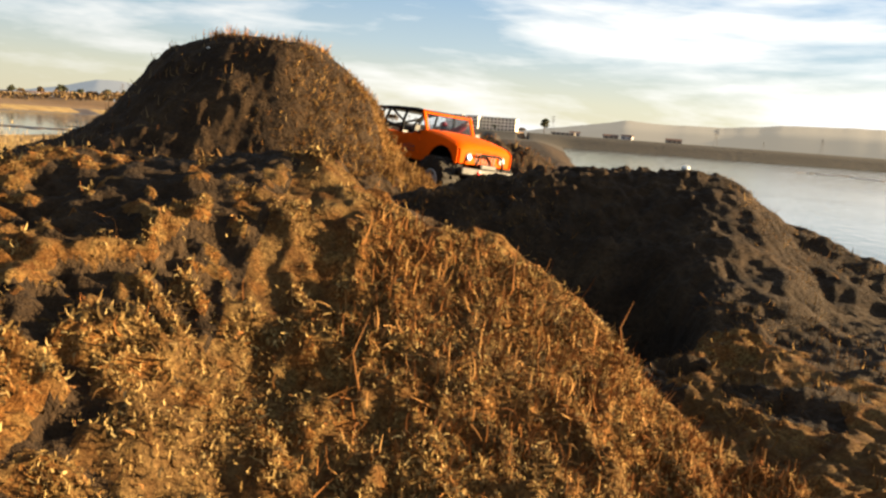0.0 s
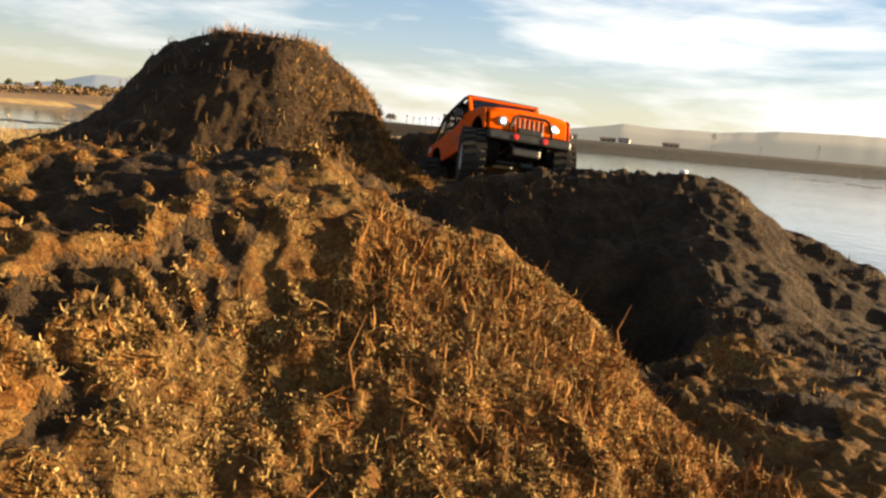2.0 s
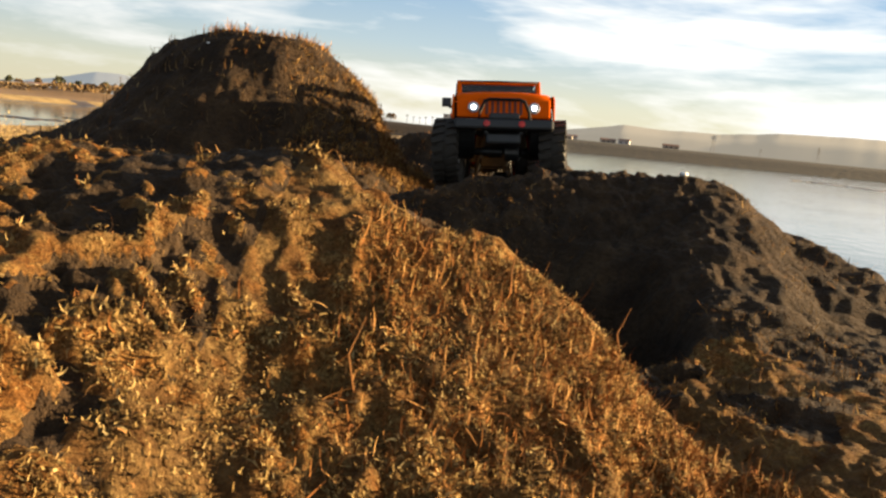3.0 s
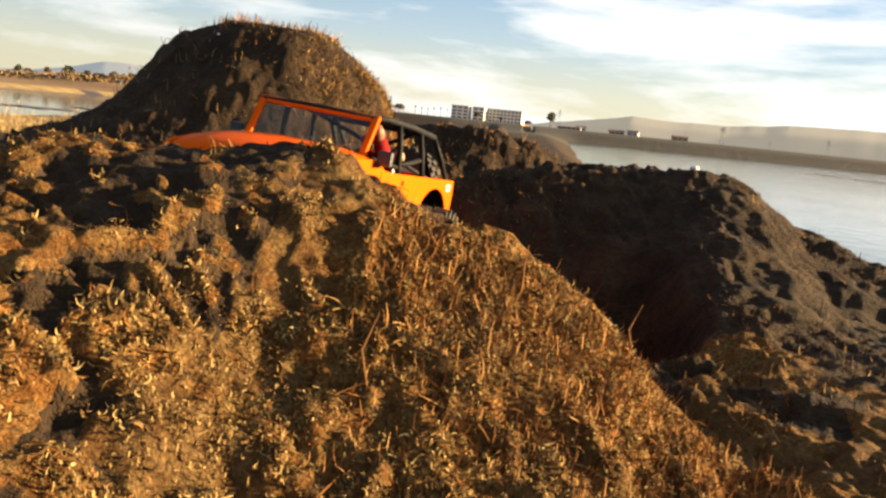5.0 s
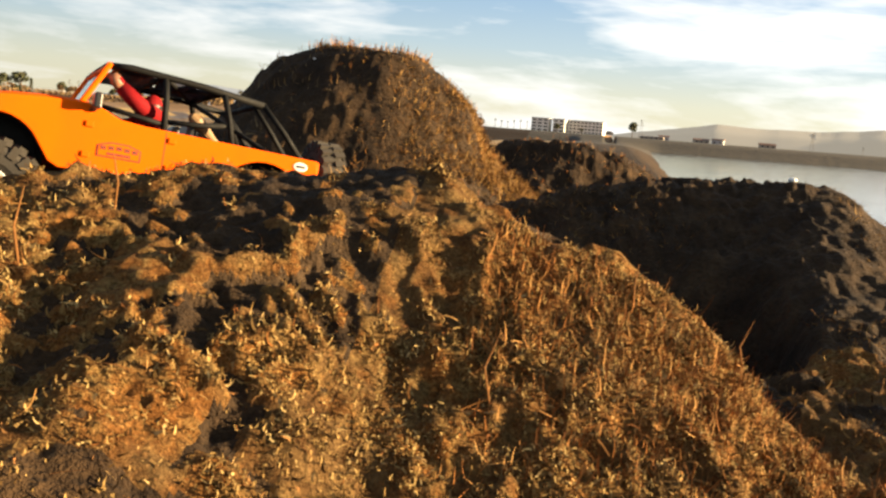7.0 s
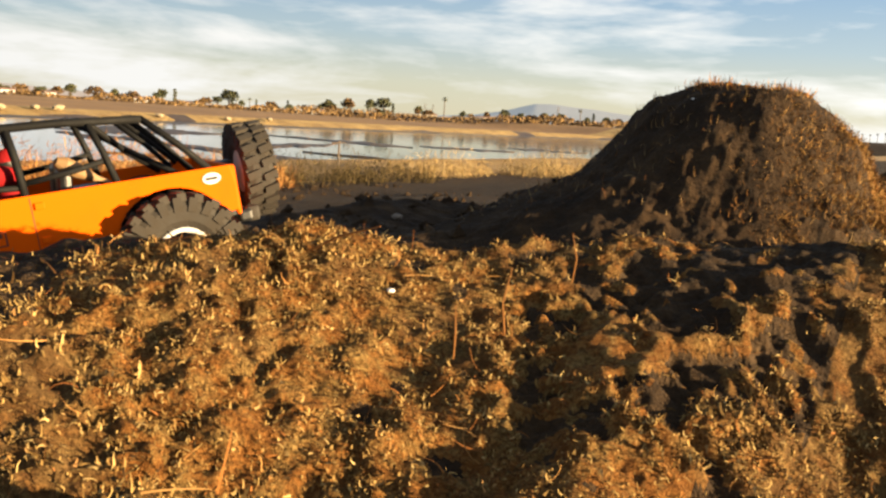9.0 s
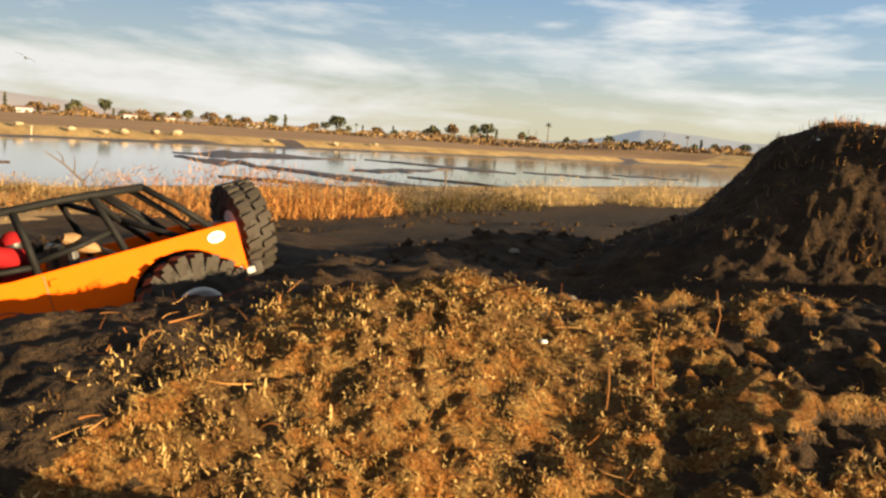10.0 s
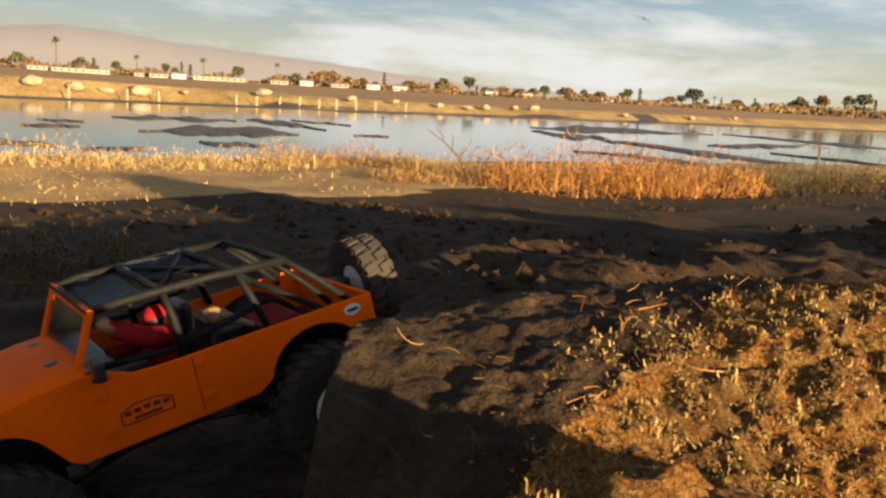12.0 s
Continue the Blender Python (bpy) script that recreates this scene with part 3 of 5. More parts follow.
def mound_straw():
    rnd = np.random.default_rng(12)
    n = 9000
    a, r = rnd.uniform(-2.0, 1.6, n), np.sqrt(rnd.random(n)) * 0.36
    x, y = -0.50 + r * np.cos(a), 1.88 + r * np.sin(a)
    keep = (x > -0.40 + 0.06 * rnd.normal(0, 1, n)) | ((r < 0.19) & (rnd.random(n) < 0.12))
    keep &= fbm(x, y, 12, 3) > -0.10
    x, y = x[keep], y[keep]
    cx, cy = clumps(rnd, x, y, 3, 0.006)
    tagged(blades("mound_straw", on_ground(cx, cy), rnd, 0.018, 0.0020, 22, M["gully"], 3, 0.7), "short dry straw stubble on the mound", "dry grass", kind="stuff")
    n = 90
    a = rnd.uniform(-3.2, 0.4, n)
    x, y = -0.56 + 0.125 * np.cos(a) * rnd.uniform(0.6, 1.1, n), 1.88 + 0.125 * np.sin(a) * rnd.uniform(0.6, 1.1, n)
    cx, cy = clumps(rnd, x, y, 3, 0.004)
    tagged(blades("mound_top_stalks", on_ground(cx, cy), rnd, 0.022, 0.0022, 55, M["rust"], 4, 0.5), "short twisted dry stalks on the mound's top", "dry grass", kind="stuff")
    n = 1500
    x, y = rnd.uniform(-1.0, -0.2, n), rnd.uniform(1.5, 2.2, n)
    tagged(blades("mound_twigs", on_ground(x, y), rnd, 0.02, 0.0015, 40, M["straw"], 3, 0.4), "sparse dry twigs on bare dirt", "dry grass", kind="stuff")


def hump_straw():
    rnd = np.random.default_rng(13)
    n = 11000
    x, y = rnd.uniform(-0.35, 0.62, n), rnd.uniform(0.55, 1.6, n)
    keep = (fbm(x, y, 6, 2) > 0.02 + 0.18 * rnd.random(n) - 0.25 * (x > 0.32)) & (y > crest(x)[0] + 0.03) & ~((x > -0.02) & (x < 0.34) & (y < 1.22))
    cx, cy = clumps(rnd, x[keep], y[keep], 2, 0.008)
    tagged(blades("hump_straw", on_ground(cx, cy), rnd, 0.013, 0.0014, 12, M["gully"], 3, 0.5), "sparse brown dry straw on the dirt hump", "dry grass", kind="stuff")
    n = 15000
    x, y = rnd.uniform(0.10, 0.75, n), rnd.uniform(0.30, 1.05, n)
    keep = fbm(x, y, 10, 3) > -0.08 - 0.15 * rnd.random(n)
    tagged(blades("gully_straw", on_ground(x[keep], y[keep]), rnd, 0.013, 0.0015, 8, M["gully"], 3, 0.5), "flattened rusty straw over the gully's floor", "dry grass", kind="stuff")
    n = 900
    x, y = rnd.uniform(-0.35, 0.25, n), rnd.uniform(2.65, 3.2, n)
    tagged(blades("far_hump_stubble", on_ground(x, y), rnd, 0.022, 0.003, 30, M["rust"], 3, 0.5), "brown stubble on the low hump", "dry grass", kind="stuff")
    n = 150
    x, y = rnd.uniform(-0.2, 0.3, n), rnd.uniform(2.65, 3.3, n)
    tagged(blades("far_hump_straw", on_ground(x, y), rnd, 0.03, 0.003, 40, M["straw"], 3, 0.4), "dry straw on the low hump", "dry grass", kind="stuff")
    n = 2500
    x, y = rnd.uniform(-0.95, -0.2, n), rnd.uniform(0.3, 1.4, n)
    keep = y > crest(x)[0] + 0.02
    tagged(blades("platform_crumbs", on_ground(x[keep], y[keep]), rnd, 0.012, 0.0022, 20, M["straw"], 2, 0.4), "scattered straw crumbs on trampled dirt", "dry grass", kind="stuff")


def verge_grass():
    rnd = np.random.default_rng(14)
    n = 1500
    y = rnd.uniform(-3, 26, n)
    x = -7.2 + rnd.normal(0, 0.22, n) + 0.6 * vnoise(y * 0.6, y * 0)
    keep = fbm(x * 0, y, 1.3, 3) > 0.14
    cx, cy = clumps(rnd, x[keep], y[keep], 16, 0.06)
    tagged(blades("verge_grass", on_ground(cx, cy), rnd, 0.030, 0.005, 24, M["hay"], 3, 0.35), "pale golden dry grass along the water's edge", "dry grass", kind="stuff")
    n = 9000
    x, y = rnd.uniform(-7.3, -4.8, n), rnd.uniform(-2, 14, n)
    keep = fbm(x, y, 2.0, 2) > 0.0
    tagged(blades("verge_stubble", on_ground(x[keep], y[keep]), rnd, 0.03, 0.007, 20, M["hay"], 2, 0.4), "thin dry stubble on sandy soil", "dry grass", kind="stuff")


def shrub(x, y, wide, tall, mat, count, label, rnd):
    a, r = rnd.uniform(0, 2 * np.pi, count), np.sqrt(rnd.random(count)) * wide
    px, py = x + r * np.cos(a), y + 1.6 * r * np.sin(a)
    lump = 0.35 + 0.9 * np.clip(0.5 + 1.3 * fbm(px, py, 3.2, 3), 0, 1)
    lift = rnd.random(count) ** 1.3 * tall * 0.9 * lump * np.sqrt(np.clip(1 - (r / wide) ** 2, 0, 1))
    spots = on_ground(px, py)
    spots[:, 2] += lift
    ob = blades("shrub", spots, rnd, tall * 0.22, 0.005, 30, mat, 3, 0.7)
    stems = blades("undergrowth", on_ground(px[: count // 6], py[: count // 6]), rnd, tall * 0.5, 0.005, 50, mat, 3, 0.25)
    stems.parent = ob
    tagged(stems, kind="stuff")
    return tagged(ob, label, "shrub", group="shrubs along the verge")


M["litter"] = material("crumbled_leaves", lambda nt, b: nt.links.new(ramp(nt, nt.nodes.new("ShaderNodeNewGeometry").outputs["Random Per Island"], (0.0, (0.035, 0.018, 0.006)), (0.3, (0.12, 0.070, 0.023)), (0.7, (0.26, 0.168, 0.060)), (0.94, (0.38, 0.268, 0.110)), (1.0, (0.24, 0.085, 0.022))), b.inputs["Base Color"]), 0.9)
M["rust"] = material("rusty_stems", lambda nt, b: nt.links.new(ramp(nt, nt.nodes.new("ShaderNodeNewGeometry").outputs["Random Per Island"], (0.0, (0.09, 0.032, 0.009)), (0.5, (0.24, 0.095, 0.024)), (1.0, (0.40, 0.22, 0.075))), b.inputs["Base Color"]), 0.85)
M["brush"] = material("olive_brush", lambda nt, b: nt.links.new(ramp(nt, nt.nodes.new("ShaderNodeNewGeometry").outputs["Random Per Island"], (0.0, (0.022, 0.017, 0.008)), (0.6, (0.055, 0.040, 0.016)), (1.0, (0.11, 0.075, 0.03))), b.inputs["Base Color"]), 0.9)
M["hay"] = material("pale_hay", lambda nt, b: nt.links.new(ramp(nt, nt.nodes.new("ShaderNodeNewGeometry").outputs["Random Per Island"], (0.0, (0.14, 0.085, 0.03)), (0.5, (0.33, 0.22, 0.09)), (1.0, (0.46, 0.35, 0.17))), b.inputs["Base Color"]), 0.85)
M["gully"] = material("flattened_straw", lambda nt, b: nt.links.new(ramp(nt, nt.nodes.new("ShaderNodeNewGeometry").outputs["Random Per Island"], (0.0, (0.055, 0.024, 0.007)), (0.5, (0.15, 0.072, 0.020)), (1.0, (0.31, 0.185, 0.058))), b.inputs["Base Color"]), 0.9)
for key in ("litter", "rust", "brush", "hay", "gully"):
    M[key].node_tree.nodes["Principled BSDF"].inputs["Specular IOR Level"].default_value = 0.1
ridge_litter()
mound_straw()
hump_straw()
verge_grass()


def road_clods():
    """Dirt lumps broken out of the road, as one spread of small uneven bodies."""
    rnd = np.random.default_rng(16)
    n = 5200
    x, y = -0.95 - rnd.random(n) ** 1.5 * 3.6, rnd.uniform(-0.6, 6.0, n)
    keep = fbm(x, y, 1.8, 3) > -0.05
    x, y = x[keep], y[keep]
    n = len(x)
    size = 0.004 + 0.012 * rnd.random(n) ** 3 * (1 + 0.3 * np.abs(x))
    c = np.stack([x, y, surface(x, y) + 0.15 * size], -1)
    axes = np.array([(1, 0, 0), (0, 1, 0), (-1, 0, 0), (0, -1, 0), (0, 0, 0.8), (0, 0, -0.8)], float)
    V = c[:, None, :] + (axes[None] + rnd.normal(0, 0.22, (n, 6, 3))) * size[:, None, None]
    tri = np.array([(0, 1, 4), (1, 2, 4), (2, 3, 4), (3, 0, 4), (1, 0, 5), (2, 1, 5), (3, 2, 5), (0, 3, 5)])
    F = (np.arange(n)[:, None, None] * 6 + tri[None]).reshape(-1, 3)
    ob = new("dirt_clods", mesh_of("dirt_clods", V.reshape(-1, 3), F.tolist(), M["ground"], False))
    tagged(ob, "crumbled brown dirt lumps strewn over the road", "dirt", kind="stuff")


road_clods()


def shrubs():
    rnd = np.random.default_rng(15)
    for x, y, w, h, key, n, text in (
            (-5.6, 3.0, 0.35, 0.14, "hay", 1500, "pale dry bush beside the dirt road"),
            (-5.5, 3.1, 0.5, 0.22, "straw", 2600, "tawny dry bush beside the dirt road"),
            (-5.4, 5.1, 0.55, 0.30, "straw", 3000, "tawny dry bush beside the dirt road"),
            (-5.0, 3.7, 0.5, 0.40, "rust", 2600, "rust-red dry bush beside the dirt road"),
            (-4.9, 4.5, 0.5, 0.36, "rust", 2600, "rust-red dry bush beside the dirt road"),
            (-4.9, 5.7, 0.5, 0.32, "brush", 1800, "dark olive low bush beside the dirt road"),
            (-5.0, 6.9, 0.45, 0.30, "brush", 1500, "dark olive low bush beside the dirt road"),
            (-5.2, 8.2, 0.5, 0.30, "hay", 2000, "tall pale dry weeds beside the dirt road"),
            (-4.6, 9.6, 0.5, 0.36, "hay", 2000, "tall pale dry weeds beside the dirt road"),
            (-6.9, 2.7, 0.5, 0.24, "straw", 2200, "tawny dry grass tuft near the water"),
            (-6.7, 3.3, 0.3, 0.18, "hay", 1200, "pale golden grass tuft near the water"),
            (-6.8, 2.0, 0.45, 0.18, "hay", 1800, "pale golden grass tuft near the water"),
            (-6.9, 1.2, 0.45, 0.16, "hay", 1400, "pale golden grass tuft near the water"),
            (-7.0, 0.5, 0.4, 0.20, "hay", 1200, "pale golden grass tuft near the water"),
            (-2.6, -0.15, 0.35, 0.16, "brush", 1500, "dark low weeds beside the trampled road"),
            (-2.5, 1.9, 0.22, 0.07, "brush", 700, "dark low weeds beside the trampled road"),
            (-4.4, 12.0, 0.5, 0.4, "straw", 1500, "tall pale dry weeds on the levee"),
            (-3.0, 14.5, 0.6, 0.5, "brush", 1500, "dark weeds on the levee"),
            (-1.2, 9.0, 0.6, 0.35, "brush", 1500, "dark weeds on the levee")):
        shrub(x, y, w, h, M[key], n, text, rnd)


shrubs()
# ---- the far shore, by bearing (degrees left of +y) and distance ----
def far_spot(bearing, away, sink=0.25):
    x, y = -math.sin(radians(bearing)) * away, math.cos(radians(bearing)) * away
    return x, y, float(height(np.float64(x), np.float64(y))) - sink


def mud_bar(b0, e0, b1, e1, thick, rnd):
    """A low ragged bar of mud in the pond, drawn out between two bearings and dips (degrees)."""
    n, ph = 72, rnd.uniform(0, 60, 3)
    verts = []
    u = np.linspace(0, 1, n)
    taper = np.clip(np.minimum(u, 1 - u) * 3.2, 0, 1) ** 0.8
    ragged = np.clip(0.55 + 1.5 * fbm(u * 4 + ph[0], u * 0, 1.0, 4), 0.06, 1.5)
    below = np.clip(0.55 + 1.5 * fbm(u * 4 + ph[1], u * 0, 1.0, 4), 0.06, 1.5)
    wander = 0.22 * thick * fbm(u * 4 + ph[2], u * 0, 1.0, 3)
    for k in range(n):
        b, e = radians(b0 + (b1 - b0) * u[k]), e0 + (e1 - e0) * u[k] + wander[k]
        for off, z in ((-below[k], -0.04), (-0.8 * below[k], 0.03), (0.0, 0.05), (0.8 * ragged[k], 0.03), (ragged[k], -0.04)):
            r = 1.596 / math.tan(radians(-(e + 0.42 * thick * taper[k] * off)))
            verts.append((-0.09 - math.sin(b) * r, -0.26 + math.cos(b) * r, z))
    faces = [(5 * k + j, 5 * k + j + 1, 5 * k + j + 6, 5 * k + j + 5) for k in range(n - 1) for j in range(4)]
    return tagged(new("mud_bar", mesh_of("mud_bar", verts, faces, M["mud"])), "low dark bar of wet mud in the pond", "mud bar", group="mud bars in the pond", kind="structure")


rnd_far = np.random.default_rng(21)
for row in ((80.0, -2.25, 72.8, -2.15, 0.5), (78.5, -2.9, 69.0, -2.8, 0.75), (75.0, -3.5, 71.0, -3.6, 0.4), (72.2, -2.05, 67.3, -2.50, 0.40), (69.5, -1.95, 65.8, -2.15, 0.16),
            (87.0, -3.95, 83.0, -3.95, 0.50), (81.6, -4.1, 78.2, -4.05, 0.40), (85.0, -2.85, 81.7, -2.85, 0.24), (84.0, -2.5, 81.5, -2.55, 0.18), (65.6, -2.75, 63.4, -2.70, 0.18),
            (54.6, -1.70, 43.5, -1.45, 0.60), (54.5, -1.85, 49.0, -2.30, 0.60), (50.0, -2.25, 37.5, -3.05, 0.48), (51.8, -3.0, 41.5, -3.4, 0.40), (43.8, -2.2, 38.0, -1.75, 0.45),
            (40.2, -2.35, 31.0, -2.80, 0.26), (43.0, -1.45, 33.4, -1.75, 0.26), (33.0, -1.6, 27.0, -1.65, 0.20), (27.5, -1.42, 22.5, -1.4, 0.16), (-16, -0.9, -19, -0.9, 0.1), (-19, -0.96, -22, -0.97, 0.12)):
    mud_bar(*row, rnd_far)


def build_post():
    bm = tube(bmesh.new(), [(0, 0, -0.6), (0.01, 0, 0.4), (0.03, 0.01, 0.78)], [0.07, 0.065, 0.05], 7)
    ob = part("mooring_post", bm, M["post"])
    return tagged(ob, "weathered grey wooden post standing in shallow water", "post", group="old posts in the pond")


M["post"] = plain("grey_wood", (0.42, 0.34, 0.24), 0.9, scale=8)
M["rock"] = plain("pale_rock", (0.34, 0.27, 0.17), 0.9, scale=2, vary=0.4)
M["wood_dark"] = plain("dead_wood", (0.10, 0.075, 0.055), 0.9, scale=30)
post = build_post()
post.matrix_basis = pose(*far_spot(73.0, 84)[:2], 0.0)
for i, bearing in enumerate((71.8, 70.4, 69.2, 68.0, 66.9, 65.7, 64.5, 77.5, 79.3, 62.6, 82.5)):
    x, y, _ = far_spot(bearing, 79.5 / math.sin(radians(bearing)))
    copy_thing(post, pose(x, y, (i % 3) * 0.06 - 0.05, (i % 4) * 2 - 3, (i % 3) * 3 - 2, i * 40))


def build_rock():
    bm = bmesh.new()
    bmesh.ops.create_icosphere(bm, subdivisions=2, radius=1)
    for v in bm.verts:
        v.co *= 1 + 0.35 * noise.noise(v.co * 1.3)
        v.co.z *= 0.7
    ob = part("boulder", bm, M["rock"])
    return tagged(ob, "pale sunlit boulder on the golden bank", "boulder", group="boulders on the far bank")


rock = build_rock()
rocks = [(78.6, 0.9), (80.4, 0.5), (82.1, 0.7), (76, 0.35), (66.0, 0.5), (71.4, 0.6), (60.5, 0.4), (58.7, 0.35), (57.6, 0.5), (55.8, 0.45), (54.6, 0.6), (63.3, 0.35), (84.4, 0.8), (49, 0.4), (45, 0.45), (42.5, 0.4)]
for i, (bearing, size) in enumerate(rocks):
    x, y, z = far_spot(bearing, 82.0 / math.sin(radians(bearing)), 0.0)
    m = pose(x, y, z + size * 0.2, 0, 0, i * 57) 
    ob = rock if i == 0 else copy_thing(rock, m)
    ob.matrix_basis = m @ Matrix.Diagonal((size * (1 + 0.4 * (i % 2)), size, size * 0.8, 1))

M["leaf"] = material("tree_leaves", lambda nt, b: nt.links.new(ramp(nt, nt.nodes.new("ShaderNodeNewGeometry").outputs["Random Per Island"], (0.0, (0.022, 0.03, 0.012)), (0.6, (0.05, 0.055, 0.02)), (1.0, (0.10, 0.085, 0.03))), b.inputs["Base Color"]), 0.85)
M["leaf_brown"] = material("autumn_leaves", lambda nt, b: nt.links.new(ramp(nt, nt.nodes.new("ShaderNodeNewGeometry").outputs["Random Per Island"], (0.0, (0.06, 0.035, 0.015)), (0.6, (0.13, 0.075, 0.025)), (1.0, (0.22, 0.13, 0.04))), b.inputs["Base Color"]), 0.85)
M["bark"] = plain("bark", (0.09, 0.065, 0.045), 0.95, scale=4)


def crown_mesh(rnd, count, lobes, leaf):
    """Leaf clumps scattered over several lobes, with gaps between them."""
    verts, faces = [], []
    for k in range(count):
        cx, cy, cz, r = lobes[rnd.integers(len(lobes))]
        d = rnd.normal(0, 1, 3)
        d /= np.linalg.norm(d)
        p = np.array([cx, cy, cz]) + d * r * (0.6 + 0.5 * rnd.random()) * np.array([1, 1, 0.8])
        a, b = rnd.normal(0, 1, 3), rnd.normal(0, 1, 3)
        a, b = a / np.linalg.norm(a) * leaf * rnd.uniform(0.6, 1.4), b / np.linalg.norm(b) * leaf * rnd.uniform(0.5, 1.2)
        i = len(verts)
        verts += [p - a, p + b, p + a, p - b]
        faces.append((i, i + 1, i + 2, i + 3))
    return verts, faces


def build_tree(seed, tall, lobes, leaf, count, mat, label):
    rnd = np.random.default_rng(seed)
    tree = new("tree")
    bm = tube(bmesh.new(), [(0, 0, -0.3), (0.05 * tall, 0, tall * 0.3), (0, 0.03 * tall, tall * 0.7)], [tall * 0.035, tall * 0.026, tall * 0.01], 7)
    for cx, cy, cz, r in lobes:
        tube(bm, [(0.03 * tall, 0, tall * 0.3), (cx * 0.6, cy * 0.6, (tall * 0.3 + cz) / 2), (cx, cy, cz)], [tall * 0.016, tall * 0.01, tall * 0.004], 5)
    part("trunk", bm, M["bark"], tree)
    v, f = crown_mesh(rnd, count, lobes, leaf)
    crown = new("crown", mesh_of("crown", v, f, mat, False))
    crown.parent = tree
    return tagged(tree, label, "tree", group="trees on the far shore")


def build_palm(tall):
    palm = new("palm_tree")
    bm = tube(bmesh.new(), [(0, 0, -0.3), (0.1, 0, tall * 0.5), (0.25, 0, tall)], [0.22, 0.17, 0.14], 7)
    part("trunk", bm, M["bark"], palm)
    verts, faces = [], []
    for k in range(22):
        a, up = k * 2.4, 0.9 - 1.7 * (k / 22)
        p = Vector((0.25, 0, tall))
        way = Vector((math.cos(a), math.sin(a), up)).normalized()
        side = Vector((-math.sin(a), math.cos(a), 0)) * 0.22
        i = len(verts)
        for s in range(4):
            w = side * (0.5, 1, 0.8, 0.1)[s]
            verts += [p - w, p + w]
            p = p + way * 0.5
            way = (way + Vector((0, 0, -0.35))).normalized()
        faces += [(i + 2 * s, i + 2 * s + 1, i + 2 * s + 3, i + 2 * s + 2) for s in range(3)]
    crown = new("crown", mesh_of("crown", verts, faces, M["leaf"], False))
    crown.parent = palm
    return tagged(palm, "tall thin palm with a ragged crown", "palm tree", group="palms on the far shore")


round_tree = build_tree(1, 5.0, [(0, 0, 3.6, 1.4), (1.2, 0.3, 3.2, 1.1), (-1.2, -0.3, 3.0, 1.2), (0.3, 0.9, 4.2, 1.0), (-0.4, -0.8, 4.0, 1.0)], 0.34, 420, M["leaf"], "dark green broad tree among low houses")
wide_tree = build_tree(2, 4.5, [(0, 0, 2.8, 1.3), (1.9, 0.2, 2.6, 1.2), (-1.9, 0, 2.5, 1.3), (0.9, 0, 3.4, 0.9), (-0.9, 0.3, 3.3, 1.0)], 0.36, 420, M["leaf_brown"], "wide brownish autumn tree among low houses")
slim_tree = build_tree(3, 6.0, [(0, 0, 2.2, 0.6), (0, 0, 3.3, 0.65), (0.1, 0, 4.4, 0.55), (0, 0, 5.3, 0.4)], 0.26, 300, M["leaf"], "slim dark cypress on the far shore")
palm = build_palm(6.5)
# bearing, distance, size, kind
rt, wt, st, pt = round_tree, wide_tree, slim_tree, palm
TREES = [(35.5, 300, 1.15, rt), (36.3, 300, 0.9, rt), (37.7, 300, 1.1, wt), (38.9, 300, 0.9, rt), (34.9, 300, 0.8, st), (33.3, 330, 0.8, rt), (31.7, 300, 0.9, pt), (44.9, 280, 1.1, rt), (46.3, 280, 0.8, wt), (45.6, 290, 0.8, rt),
         (48.1, 275, 0.8, st), (48.8, 280, 0.8, rt), (52.6, 270, 0.9, wt), (53.9, 270, 0.9, rt), (54.6, 270, 0.8, wt), (56.5, 268, 0.7, wt), (58.6, 265, 0.95, rt), (60.2, 262, 0.9, rt), (61.3, 262, 0.75, wt), (62.3, 260, 0.8, wt),
         (63.9, 258, 0.8, st), (65.2, 258, 0.7, wt), (67.4, 256, 1.15, wt), (68.3, 256, 1.1, wt), (69.3, 256, 0.7, rt), (70.5, 255, 0.75, pt), (72.8, 254, 0.8, rt), (74.8, 254, 0.9, pt), (75.6, 254, 0.8, st), (76.1, 254, 0.8, st),
         (77.0, 252, 0.7, rt), (78.6, 252, 0.75, pt), (79.8, 252, 0.8, rt), (81.0, 252, 0.8, st), (81.7, 252, 0.8, rt), (83.0, 252, 1.1, pt), (85.0, 252, 0.8, rt), (87, 252, 0.9, wt),
         (30.5, 330, 0.7, rt), (29.0, 330, 0.75, wt), (27.9, 330, 0.8, rt), (26.9, 330, 0.7, rt), (26.2, 340, 0.85, wt), (25.4, 340, 0.9, rt), (24.4, 340, 0.8, rt), (23.2, 340, 0.8, pt), (22.4, 350, 0.9, st), (21.6, 350, 0.9, rt), (20.8, 350, 0.9, wt), (19.8, 350, 0.8, rt), (18.8, 350, 0.7, rt),
         (42.5, 285, 0.6, wt), (41.3, 285, 0.6, rt), (43.7, 285, 0.55, pt), (50.5, 272, 0.7, wt), (51.5, 272, 0.65, rt), (55.4, 268, 0.6, rt), (57.6, 266, 0.6, rt), (66.1, 258, 0.65, rt),
         (-1.1, 330, 1.0, rt), (7.4, 420, 0.55, pt), (7.0, 420, 0.55, pt), (6.6, 420, 0.55, pt), (6.2, 420, 0.55, pt), (5.8, 420, 0.55, pt), (5.4, 420, 0.55, pt), (3.5, 500, 1.0, rt), (9.3, 400, 1.2, rt), (8.4, 400, 0.9, wt), (10.5, 380, 1.0, rt), (12, 380, 0.9, wt), (2.0, 480, 0.7, rt), (0.3, 480, 0.7, wt)]
